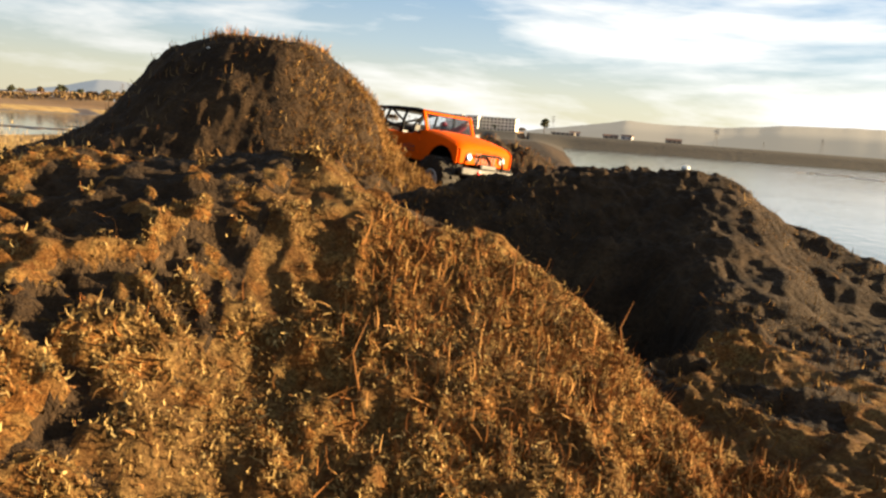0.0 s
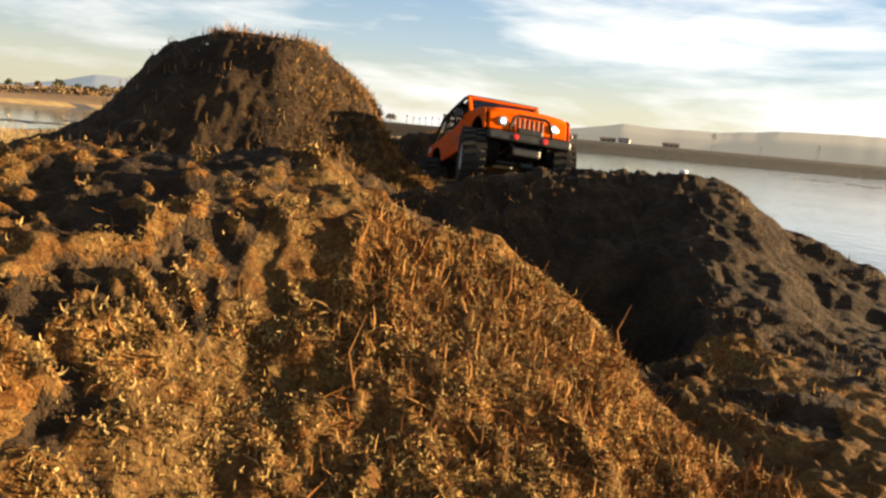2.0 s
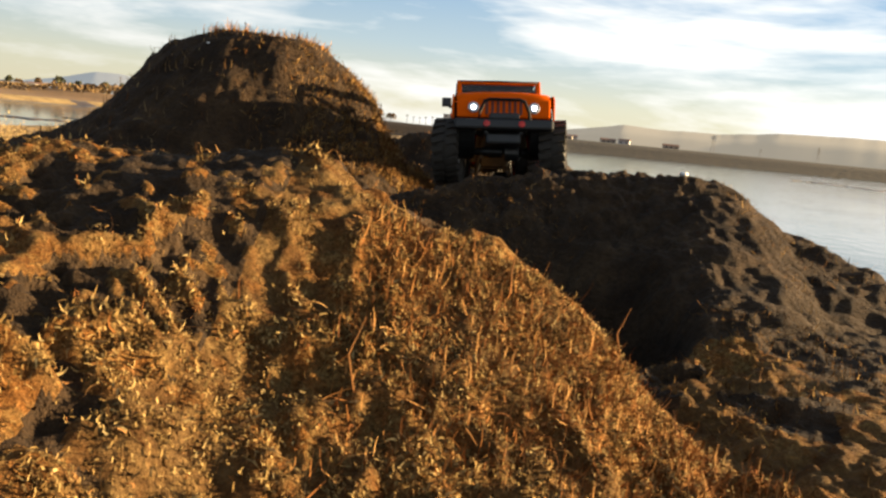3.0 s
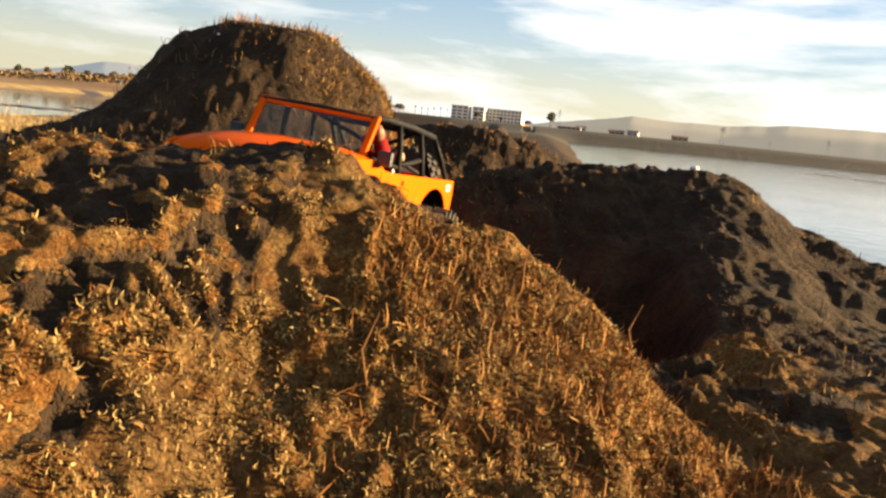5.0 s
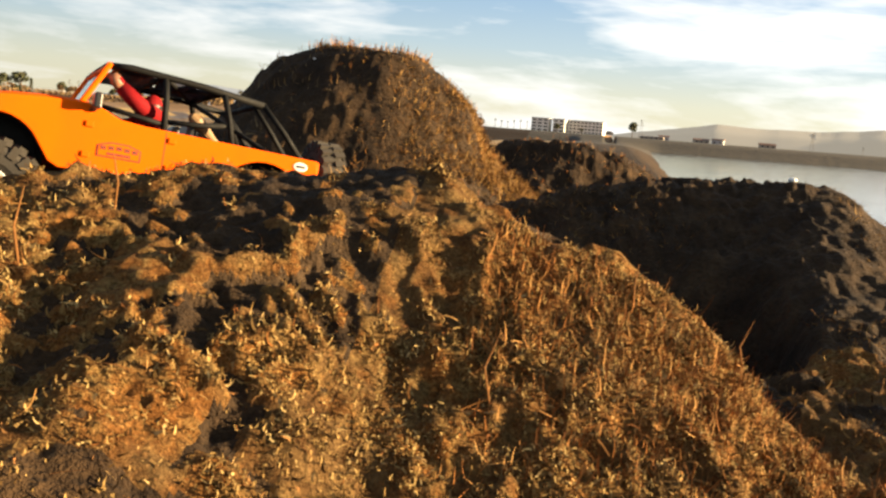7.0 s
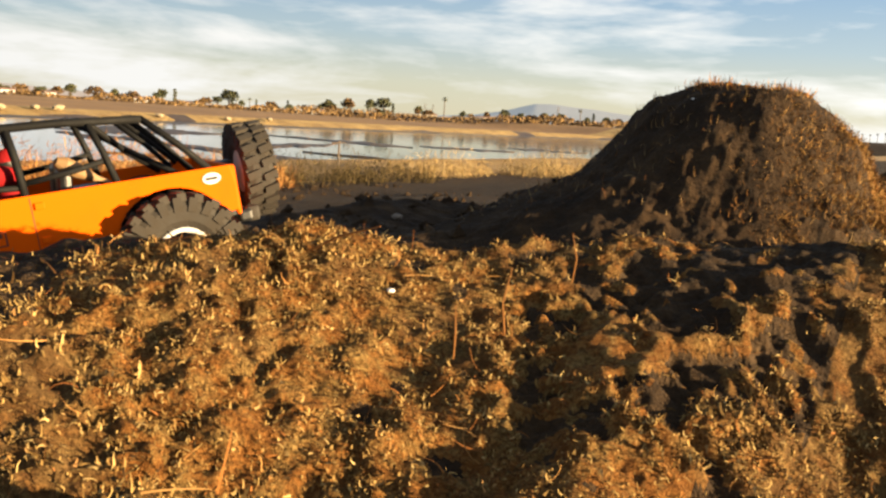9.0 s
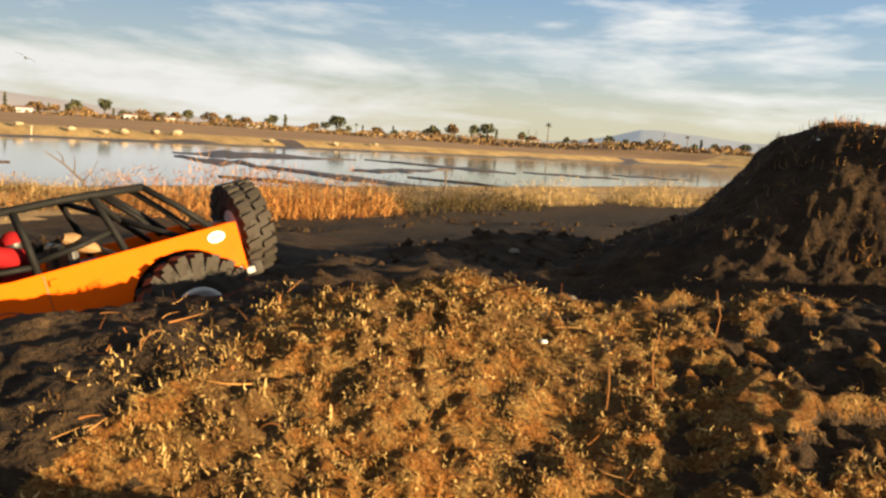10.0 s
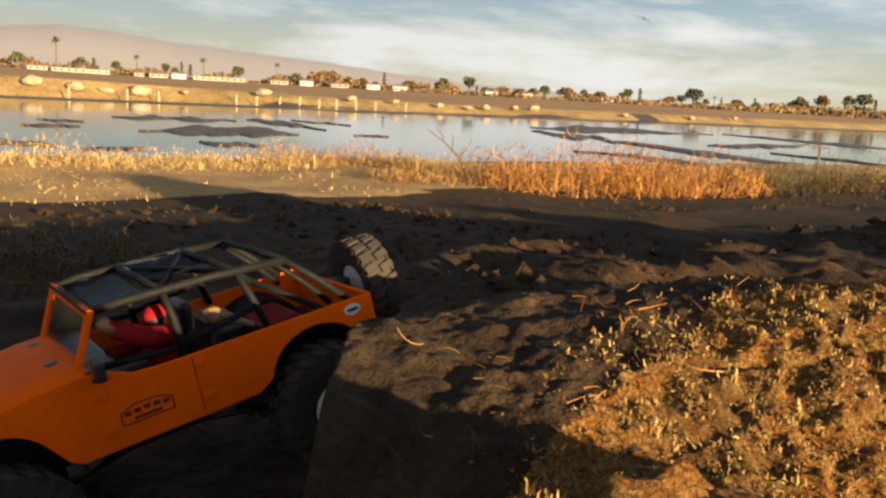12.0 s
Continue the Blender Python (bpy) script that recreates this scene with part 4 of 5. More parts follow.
pick = random.Random(5)
TREES += [(pick.uniform(18, 88), pick.uniform(262, 330), pick.uniform(0.3, 0.62), pick.choice((rt, wt, rt, wt, st))) for _ in range(110)]
used = set()
for i, (bearing, away, size, kind) in enumerate(TREES):
    m = pose(*far_spot(bearing, away, 0.15), 0, 0, i * 77)
    ob = copy_thing(kind, m) if kind in used else kind
    used.add(kind)
    ob.matrix_basis = m @ Matrix.Diagonal((size * (1 + 0.15 * math.sin(i * 2.1)), size, size * (1 + 0.12 * math.sin(i * 1.3)), 1))

def low_wood():
    """Hedges and scrub between the houses, one dense low band."""
    rnd = np.random.default_rng(22)
    n = 12000
    b, r = np.radians(rnd.uniform(16, 90, n)), rnd.uniform(252, 300, n)
    thick = np.clip(0.55 + 1.5 * fbm(np.degrees(b), r * 0, 0.5, 4), 0.05, 1.4)
    x, y = -np.sin(b) * r, np.cos(b) * r
    z = height(x, y) + rnd.random(n) * thick * 2.1
    c = np.stack([x, y, z], -1)
    a, d = rnd.normal(0, 1, (n, 3)), rnd.normal(0, 1, (n, 3))
    a, d = a / np.linalg.norm(a, axis=1)[:, None] * 0.5, d / np.linalg.norm(d, axis=1)[:, None] * 0.42
    V = np.stack([c - a, c + d, c + a, c - d], 1).reshape(-1, 3)
    ob = new("low_wood", mesh_of("low_wood", V, np.arange(4 * n).reshape(-1, 4).tolist(), M["leaf_brown"], False))
    return tagged(ob, "brownish hedges and scrub between the far houses", "far wood", kind="stuff")


low_wood()
M["wall_white"] = plain("white_wall", (0.30, 0.26, 0.21), 0.8, scale=0.6)
# pale walls, lightened further to paint in distance haze and offset shade
M["wall_pale_hazed"] = plain("pale_hazed_office_wall", (0.78, 0.74, 0.66), 0.8, scale=0.4)
M["wall_grey"] = plain("grey_concrete", (0.42, 0.42, 0.42), 0.8, scale=0.3)
M["roof_red"] = plain("brown_roof", (0.22, 0.12, 0.08), 0.9, scale=1)
M["dark_glass"] = plain("dark_window", (0.03, 0.035, 0.04), 0.15, scale=1, depth=0)


def build_house(wide, deep, tall, gable, wall, label):
    house = new("house")
    part("wall", box(bmesh.new(), (-wide / 2, -deep / 2, -0.4), (wide / 2, deep / 2, tall)), wall, house)
    bm = bmesh.new()
    o = 0.4
    vs = [bm.verts.new(p) for p in ((-wide / 2 - o, -deep / 2 - o, tall), (wide / 2 + o, -deep / 2 - o, tall), (wide / 2 + o, deep / 2 + o, tall), (-wide / 2 - o, deep / 2 + o, tall), (-wide / 2 - o, 0, tall + gable), (wide / 2 + o, 0, tall + gable))]
    for f in ((0, 1, 5, 4), (2, 3, 4, 5), (0, 4, 3), (1, 2, 5), (3, 2, 1, 0)):
        bm.faces.new([vs[k] for k in f])
    part("roof", bm, M["roof_red"] if gable > 0.5 else M["wall_grey"], house)
    n = max(2, int(wide / 3))
    for k in range(n):
        x = -wide / 2 + wide * (k + 0.5) / n
        part("window", box(bmesh.new(), (x - 0.6, -deep / 2 - 0.05, 0.9), (x + 0.6, -deep / 2 + 0.1, 2.0)), M["dark_glass"], house)
    return tagged(house, label, "house", group="houses on the far shore")


house_a = build_house(9, 7, 2.5, 1.3, M["wall_white"], "white low house with a brown gable roof")
house_b = build_house(16, 8, 2.6, 0.25, M["wall_white"], "long white flat-roofed shed")
house_c = build_house(7, 6, 3.2, 1.2, M["wall_grey"], "grey house with a brown gable roof")
HOUSES = [(84.0, 246, house_a), (83.2, 248, house_c), (81.1, 246, house_b), (79.0, 246, house_b), (78.2, 248, house_a), (76.3, 248, house_c), (75.4, 247, house_b), (73.3, 247, house_b), (72.6, 249, house_a), (68.7, 252, house_c), (66.6, 252, house_a), (61.6, 256, house_a), (55.0, 264, house_c), (45.3, 278, house_b), (41.3, 280, house_b), (39.6, 284, house_c), (25.4, 322, house_b), (24.2, 322, house_b), (26.6, 322, house_a), (30.4, 312, house_b), (29.1, 314, house_a), (85.2, 245, house_b), (82.3, 245, house_b), (80.0, 245, house_b), (77.4, 245, house_a), (74.5, 247, house_b), (71.9, 247, house_b), (70.3, 250, house_a), (65.6, 252, house_a), (64.6, 252, house_c), (62.9, 255, house_c),
          (59.5, 258, house_a), (57.2, 260, house_c), (53.2, 266, house_a), (50.0, 268, house_c), (47.0, 274, house_a), (43.9, 276, house_b), (42.4, 276, house_b), (40.3, 280, house_a), (33.9, 300, house_b), (32.6, 305, house_a), (31.0, 310, house_b), (29.8, 312, house_b), (28.4, 315, house_b), (27.3, 316, house_a), (26.0, 318, house_b), (24.8, 320, house_b), (23.5, 320, house_b), (22.8, 322, house_a), (21.4, 325, house_c), (20.0, 330, house_a),
          (-5.2, 300, house_a), (-6.2, 300, house_c), (-9.0, 290, house_a), (-2.3, 320, house_b), (-3.0, 330, house_c)]
used = set()
for i, (bearing, away, kind) in enumerate(h for k, h in enumerate(HOUSES) if h[0] < 10 or k % 5 not in (1, 3)):
    m = pose(*far_spot(bearing, away, 0.1), 0, 0, bearing + 8 * math.sin(i * 2.7))
    ob = copy_thing(kind, m) if kind in used else kind
    used.add(kind)
    ob.matrix_basis = m @ Matrix.Diagonal((0.5, 0.5, 0.40, 1))


def build_block(wide, deep, storeys, bays, label):
    """An office block with rows of recessed windows under a flat roof with a parapet."""
    block = new("office_building")
    tall = storeys * 2.4
    part("wall", box(bmesh.new(), (-wide / 2, -deep / 2, -2), (wide / 2, deep / 2, tall)), M["wall_pale_hazed"], block)
    part("roof", box(bmesh.new(), (-wide / 2 - 0.3, -deep / 2 - 0.3, tall), (wide / 2 + 0.3, deep / 2 + 0.3, tall + 0.5)), M["wall_grey"], block)
    first = None
    for s in range(storeys):
        for k in range(bays):
            x, z = -wide / 2 + wide * (k + 0.5) / bays, s * 2.4 + 0.7
            if first is None:
                first = part("window", box(bmesh.new(), (-wide / bays * 0.33, -0.06, 0), (wide / bays * 0.33, 0.05, 1.1)), M["dark_glass"], block)
                ob = first
            else:
                ob = new("window", first.data)
                ob.parent = block
            ob.location = (x, -deep / 2, z)
    return tagged(block, label, "office building", group="office blocks")


b1 = build_block(34, 14, 4, 12, "pale four-storey office block with rows of windows")
b1.matrix_basis = pose(*far_spot(2.0, 700, 0.3), 0, 0, -8)
b2 = build_block(9, 12, 4, 2, "pale four-storey office tower")
b2.matrix_basis = pose(*far_spot(3.35, 690, 0.3), 0, 0, -8)
b3 = build_block(13, 12, 4, 3, "grey-white four-storey office tower")
b3.matrix_basis = pose(*far_spot(4.5, 690, 0.3), 0, 0, -8)


def build_pylon(tall):
    pylon = new("pylon")
    w = tall * 0.11
    for sx, sy in ((1, 1), (1, -1), (-1, 1), (-1, -1)):
        part("leg", tube(bmesh.new(), [(sx * w, sy * w, -0.5), (sx * w * 0.3, sy * w * 0.3, tall * 0.6), (0, 0, tall)], 0.07, 5), M["wood_dark"], pylon)
    for z, half in ((tall * 0.65, 0.16), (tall * 0.78, 0.13), (tall * 0.9, 0.1)):
        part("crossarm", tube(bmesh.new(), [(-tall * half, 0, z), (0, 0, z + 0.2), (tall * half, 0, z)], 0.07, 5), M["wood_dark"], pylon)
    return tagged(pylon, "thin grey lattice power pylon", "pylon", group="power pylons")


pylon = build_pylon(9.0)
for i, (bearing, away, size) in enumerate(((-11.45, 420, 0.9), (-17.4, 480, 0.85), (-1.6, 430, 1.0), (24.6, 500, 1.1), (32.9, 520, 0.9), (32.4, 540, 0.9), (-14.2, 600, 0.6))):
    m = pose(*far_spot(bearing, away, 0.1), 0, 0, bearing)
    ob = pylon if i == 0 else copy_thing(pylon, m)
    ob.matrix_basis = m @ Matrix.Diagonal((size, size, size, 1))


def build_hills(name, away, outline, tone, label):
    """A range of hazy hills far beyond the shore, with depth behind its ridge."""
    rnd = np.random.default_rng(int(away))
    outline = sorted(outline)
    b = np.linspace(outline[-1][0], outline[0][0], 160)
    el = np.interp(b, [o[0] for o in outline], [o[1] for o in outline]) + 0.05 * fbm(b, b * 0, 0.8, 4)
    verts, n = [], len(b)
    for dist, part_of in ((0.82, 0.0), (0.9, 0.55), (1.0, 1.0), (1.12, 0.2)):
        for k in range(n):
            r = away * dist
            e = max(el[k] * part_of * (1 + 0.08 * float(fbm(b[k], np.float64(dist * 9), 0.25, 2)) * (part_of < 1)), -0.3)
            verts.append((-math.sin(radians(b[k])) * r, math.cos(radians(b[k])) * r, 1.5 + r * math.tan(radians(e)) - (12 if part_of in (0.0, 0.2) else 0)))
    faces = [(r * n + k, r * n + k + 1, (r + 1) * n + k + 1, (r + 1) * n + k) for r in range(3) for k in range(n - 1)]

    # the air's haze is painted in: a pale tone that also glows
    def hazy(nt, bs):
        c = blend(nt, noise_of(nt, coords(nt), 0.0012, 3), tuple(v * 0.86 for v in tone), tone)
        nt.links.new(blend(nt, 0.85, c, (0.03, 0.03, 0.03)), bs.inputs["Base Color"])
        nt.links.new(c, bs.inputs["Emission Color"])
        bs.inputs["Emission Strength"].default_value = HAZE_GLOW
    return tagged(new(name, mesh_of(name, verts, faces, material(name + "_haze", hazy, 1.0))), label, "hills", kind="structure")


# strength of the hills' painted haze, given off as emission
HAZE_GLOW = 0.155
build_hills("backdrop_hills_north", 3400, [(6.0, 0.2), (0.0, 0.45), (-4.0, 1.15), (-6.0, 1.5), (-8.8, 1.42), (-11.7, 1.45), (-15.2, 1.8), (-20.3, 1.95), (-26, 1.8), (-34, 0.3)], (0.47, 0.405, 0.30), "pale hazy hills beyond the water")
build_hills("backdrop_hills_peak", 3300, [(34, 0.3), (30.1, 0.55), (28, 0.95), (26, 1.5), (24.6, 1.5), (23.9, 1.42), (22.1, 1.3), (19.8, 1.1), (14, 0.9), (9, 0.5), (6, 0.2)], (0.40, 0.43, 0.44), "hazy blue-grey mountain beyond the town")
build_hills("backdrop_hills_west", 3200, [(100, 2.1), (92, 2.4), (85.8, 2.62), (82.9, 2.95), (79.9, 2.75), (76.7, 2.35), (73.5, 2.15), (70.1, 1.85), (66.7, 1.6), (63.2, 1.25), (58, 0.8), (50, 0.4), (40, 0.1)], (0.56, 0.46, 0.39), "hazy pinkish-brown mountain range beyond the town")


def dead_branch():
    x, y, z = -6.3, 3.55, float(surface(-6.3, 3.55))
    bm = tube(bmesh.new(), [(0, 0, -0.03), (-0.03, -0.05, 0.12), (-0.1, -0.16, 0.24), (-0.16, -0.28, 0.33)], [0.012, 0.010, 0.007, 0.004], 6)
    for a, b, c in (((-0.03, -0.05, 0.12), (0.02, 0.0, 0.2), (0.0, 0.05, 0.28)), ((-0.06, -0.1, 0.18), (-0.02, -0.12, 0.26), (0.02, -0.15, 0.3)), ((-0.1, -0.16, 0.24), (-0.15, -0.15, 0.3), (-0.2, -0.17, 0.33))):
        tube(bm, [a, b, c], [0.006, 0.004, 0.002], 5)
    ob = part("dead_branch", bm, M["wood_dark"])
    ob.location = (x, y, z)
    return tagged(ob, "bare dead branch sticking out of dry grass", "branch")


dead_branch()


def thin_stake():
    x, y = -6.2, 7.7
    bm = tube(bmesh.new(), [(0, 0, -0.05), (0, 0.01, 0.3)], [0.012, 0.01], 6)
    ob = part("stake", bm, M["wood_dark"])
    part("crosspiece", tube(bmesh.new(), [(-0.05, -0.06, 0.27), (0.05, 0.06, 0.28)], 0.008, 5), M["wood_dark"], ob)
    ob.location = (x, y, float(surface(x, y)))
    return tagged(ob, "thin dark wooden stake at the pond's edge", "stake")


thin_stake()


def loose_stones():
    rnd = np.random.default_rng(31)
    M["pebble"] = plain("pebble", (0.16, 0.13, 0.10), 0.9, scale=40)
    M["shell"] = plain("white_shell", (0.8, 0.78, 0.74), 0.6, scale=60)
    base = None
    for x, y, size, key in ((0.252, 1.452, 0.007, "shell"), (-0.62, 1.72, 0.003, "shell"), (-0.43, 0.42, 0.003, "shell"), (-0.92, 1.0, 0.008, "pebble"), (-0.85, 1.2, 0.012, "pebble"), (-1.1, 1.3, 0.009, "pebble"), (-1.0, 0.8, 0.01, "pebble"), (-0.75, 1.15, 0.007, "pebble"), (-1.3, 1.7, 0.014, "pebble"), (-0.8, 0.6, 0.007, "pebble"), (-0.86, 0.72, 0.006, "pebble")):
        bm = bmesh.new()
        bmesh.ops.create_icosphere(bm, subdivisions=2, radius=size)
        for v in bm.verts:
            v.co *= 1 + 0.3 * noise.noise(v.co / size + Vector((x * 50, y * 50, 0)))
            v.co.z *= 0.6
        ob = part("pebble" if key == "pebble" else "shell", bm, M[key], smooth=True)
        ob.location = (x, y, float(surface(x, y)) + size * 0.3)
        tagged(ob, "small grey-brown pebble on trampled dirt" if key == "pebble" else "small white shell bit in the dirt", key, group="bits on the dirt")


loose_stones()
# ---- the toy truck: x ahead, y to its left, z up from the ground under it ----
M["orange"] = material("orange_body_paint", lambda nt, b: (
    nt.links.new(blend(nt, ramp(nt, noise_of(nt, coords(nt), 30, 5), (0.45, (0, 0, 0)), (0.75, (1, 1, 1))), (0.70, 0.098, 0.002), (0.60, 0.088, 0.003)), b.inputs["Base Color"]),
    nt.links.new(ramp(nt, noise_of(nt, coords(nt), 90, 4), (0.3, (0.42,) * 3), (0.75, (0.60,) * 3)), b.inputs["Roughness"]))[0], 0.35)
M["orange"].node_tree.nodes["Principled BSDF"].inputs["Specular IOR Level"].default_value = 0.02
M["black"] = plain("black_plastic", (0.010, 0.010, 0.010), 0.45, scale=80)
M["cage"] = plain("black_tube_paint", (0.005, 0.005, 0.005), 0.75, scale=120)
M["cage"].node_tree.nodes["Principled BSDF"].inputs["Specular IOR Level"].default_value = 0.2
M["rubber"] = plain("dusty_rubber", (0.028, 0.0215, 0.0145), 0.9, scale=70, vary=0.5)
M["rim"] = plain("silver_rim", (0.55, 0.55, 0.55), 0.4, scale=90)
M["steel"] = plain("scuffed_steel", (0.45, 0.43, 0.40), 0.35, 0.9, scale=90)
M["red"] = plain("red_cloth", (0.20, 0.008, 0.010), 0.8, scale=100)
M["red"].node_tree.nodes["Principled BSDF"].inputs["Specular IOR Level"].default_value = 0.08
M["skin"] = plain("tan_plastic", (0.25, 0.11, 0.06), 0.6, scale=60)
M["navy"] = plain("dark_blue_cloth", (0.015, 0.02, 0.045), 0.85, scale=100)
M["wood"] = plain("pale_wood", (0.22, 0.13, 0.055), 0.6, scale=60)
M["badge"] = plain("badge_ink_and_slot_shade", (0.12, 0.018, 0.005), 0.5, scale=80, depth=0)
M["oval"] = plain("silver_badge", (0.6, 0.6, 0.58), 0.35, scale=80, depth=0)
M["lamp"] = plain("lamp_glass", (0.85, 0.9, 1.0), 0.15, scale=60, depth=0, glow=1.6)
M["bezel"] = plain("lamp_bezel", (0.5, 0.5, 0.5), 0.3, 0.6, scale=80, depth=0)
M["redlight"] = plain("red_light", (0.6, 0.02, 0.01), 0.3, scale=60, depth=0)


def pane_look(nt, b):
    b.inputs["Transmission Weight"].default_value = 1.0
    b.inputs["IOR"].default_value = 1.35
    b.inputs["Base Color"].default_value = (0.8, 0.85, 0.9, 1)
    nt.links.new(ramp(nt, noise_of(nt, coords(nt), 40, 4), (0.4, (0.03,) * 3), (0.8, (0.12,) * 3)), b.inputs["Roughness"])


M["pane"] = material("scratched_windscreen", pane_look, 0.05)


def outline(bm, pts, y0, y1, bevel=0.0015):
    """A flat side outline in x and z, with thickness from y0 to y1."""
    a = [bm.verts.new((x, y0, z)) for x, z in pts]
    b = [bm.verts.new((x, y1, z)) for x, z in pts]
    n = len(pts)
    faces = [bm.faces.new(a), bm.faces.new(b[::-1])]
    for k in range(n):
        faces.append(bm.faces.new((a[(k + 1) % n], a[k], b[k], b[(k + 1) % n])))
    bmesh.ops.recalc_face_normals(bm, faces=faces)
    if bevel:
        es = [e for e in bm.edges if (e.verts[0] in a and e.verts[1] in a) or (e.verts[0] in b and e.verts[1] in b)]
        bmesh.ops.bevel(bm, geom=es, offset=bevel, segments=2, affect="EDGES", profile=0.6)
    return bm


def arch(cx, cz, rx, rz, a0, a1, n=12):
    return [(cx + rx * math.cos(radians(a0 + (a1 - a0) * k / n)), cz + rz * math.sin(radians(a0 + (a1 - a0) * k / n))) for k in range(n + 1)]


FX, RX, HUB, TRACK, TYRE_R = 0.146, -0.141, 0.0625, 0.0925, 0.0575


def side_outline():
    p = [(-0.203, 0.113), (-0.204, 0.135), (-0.201, 0.1565), (-0.10, 0.1575), (0.0, 0.1585), (0.025, 0.1605), (0.045, 0.169), (0.062, 0.1715), (0.10, 0.1695), (0.15, 0.163), (0.185, 0.155), (0.195, 0.148), (0.197, 0.128), (0.197, 0.112), (0.190, 0.110)]
    p += [(0.187, 0.118)] + arch(0.142, 0.100, 0.046, 0.046, 20, 150, 12) + [(0.090, 0.105), (0.080, 0.100)]
    p += [(0.0, 0.1005), (-0.075, 0.101)]
    p += [(-0.088, 0.108)] + arch(-0.139, 0.100, 0.047, 0.044, 150, 158, 1)[:0] + arch(-0.139, 0.102, 0.049, 0.042, 0 + 12, 168, 12)[::1]
    p += [(-0.190, 0.112)]
    return p


def build_tyre(bm, width=0.044):
    r = TYRE_R
    w = width / 2
    lathe(bm, [(-w * 0.75, 0.0255), (-w * 0.95, 0.033), (-w, 0.045), (-w * 0.86, r - 0.005), (-w * 0.5, r - 0.003), (w * 0.5, r - 0.003), (w * 0.86, r - 0.005), (w, 0.045), (w * 0.95, 0.033), (w * 0.75, 0.0255)], sides=40, caps=False)
    return bm


def build_wheel(parent, name="wheel"):
    """Built round its own axle, with its outer face towards +y."""
    wheel = new(name)
    wheel.parent = parent
    part("tyre", build_tyre(bmesh.new()), M["rubber"], wheel, "knobbly dusty black tyre")
    bm = lathe(bmesh.new(), [(-0.016, 0.010), (-0.016, 0.0260), (0.016, 0.0268), (0.0195, 0.0268), (0.0205, 0.0256), (0.0195, 0.0228), (0.014, 0.0215), (0.012, 0.0185), (0.012, 0.0135), (0.0155, 0.011), (0.0155, 0.008), (0.013, 0.007), (0.012, 0.002)], sides=40)
    w, lug = 0.022, None
    for k in range(22):
        for s, ph in ((1, 0), (-1, 0.5)):
            if lug is None:
                lug = box(bmesh.new(), (-0.0042, 0.002, TYRE_R - 0.007), (0.0042, w * 1.02, TYRE_R + 0.0005), 0.0, pose(0, 0, 0, 0, 0, 12))
                lug = part("tread_lug", box(lug, (-0.0038, w * 0.90, TYRE_R - 0.016), (0.0038, w * 1.05, TYRE_R - 0.003)), M["rubber"], wheel)
                ob = lug
            else:
                ob = new("tread_lug", lug.data)
                ob.parent = wheel
            ob.matrix_basis = pose(0, 0, 0, 0, 360 * (k + ph) / 22, 0 if s > 0 else 180)
    rim = part("rim", bm, M["rim"], wheel, "silver-white beadlock rim", smooth=False)
    # flat black plates on the closed rim paint the dark of its openings
    for k in range(8):
        a = 2 * math.pi * k / 8
        part("slot", box(bmesh.new(), (-0.0021, 0.0118, 0.0138), (0.0021, 0.0126, 0.0184), 0.0, pose(0, 0, 0, 0, math.degrees(a), 0)), M["black"], wheel)
    bm = lathe(bmesh.new(), [(0.012, 0.0062), (0.019, 0.0058), (0.0195, 0.004), (0.0195, 0.001)], sides=12)
    part("hub", bm, M["black"], wheel)
    return wheel


def bar(parent, name, pts, r=0.0034, mat=None, label=""):
    return part(name, tube(bmesh.new(), pts, r, 8), mat or M["cage"], parent, label, smooth=True)


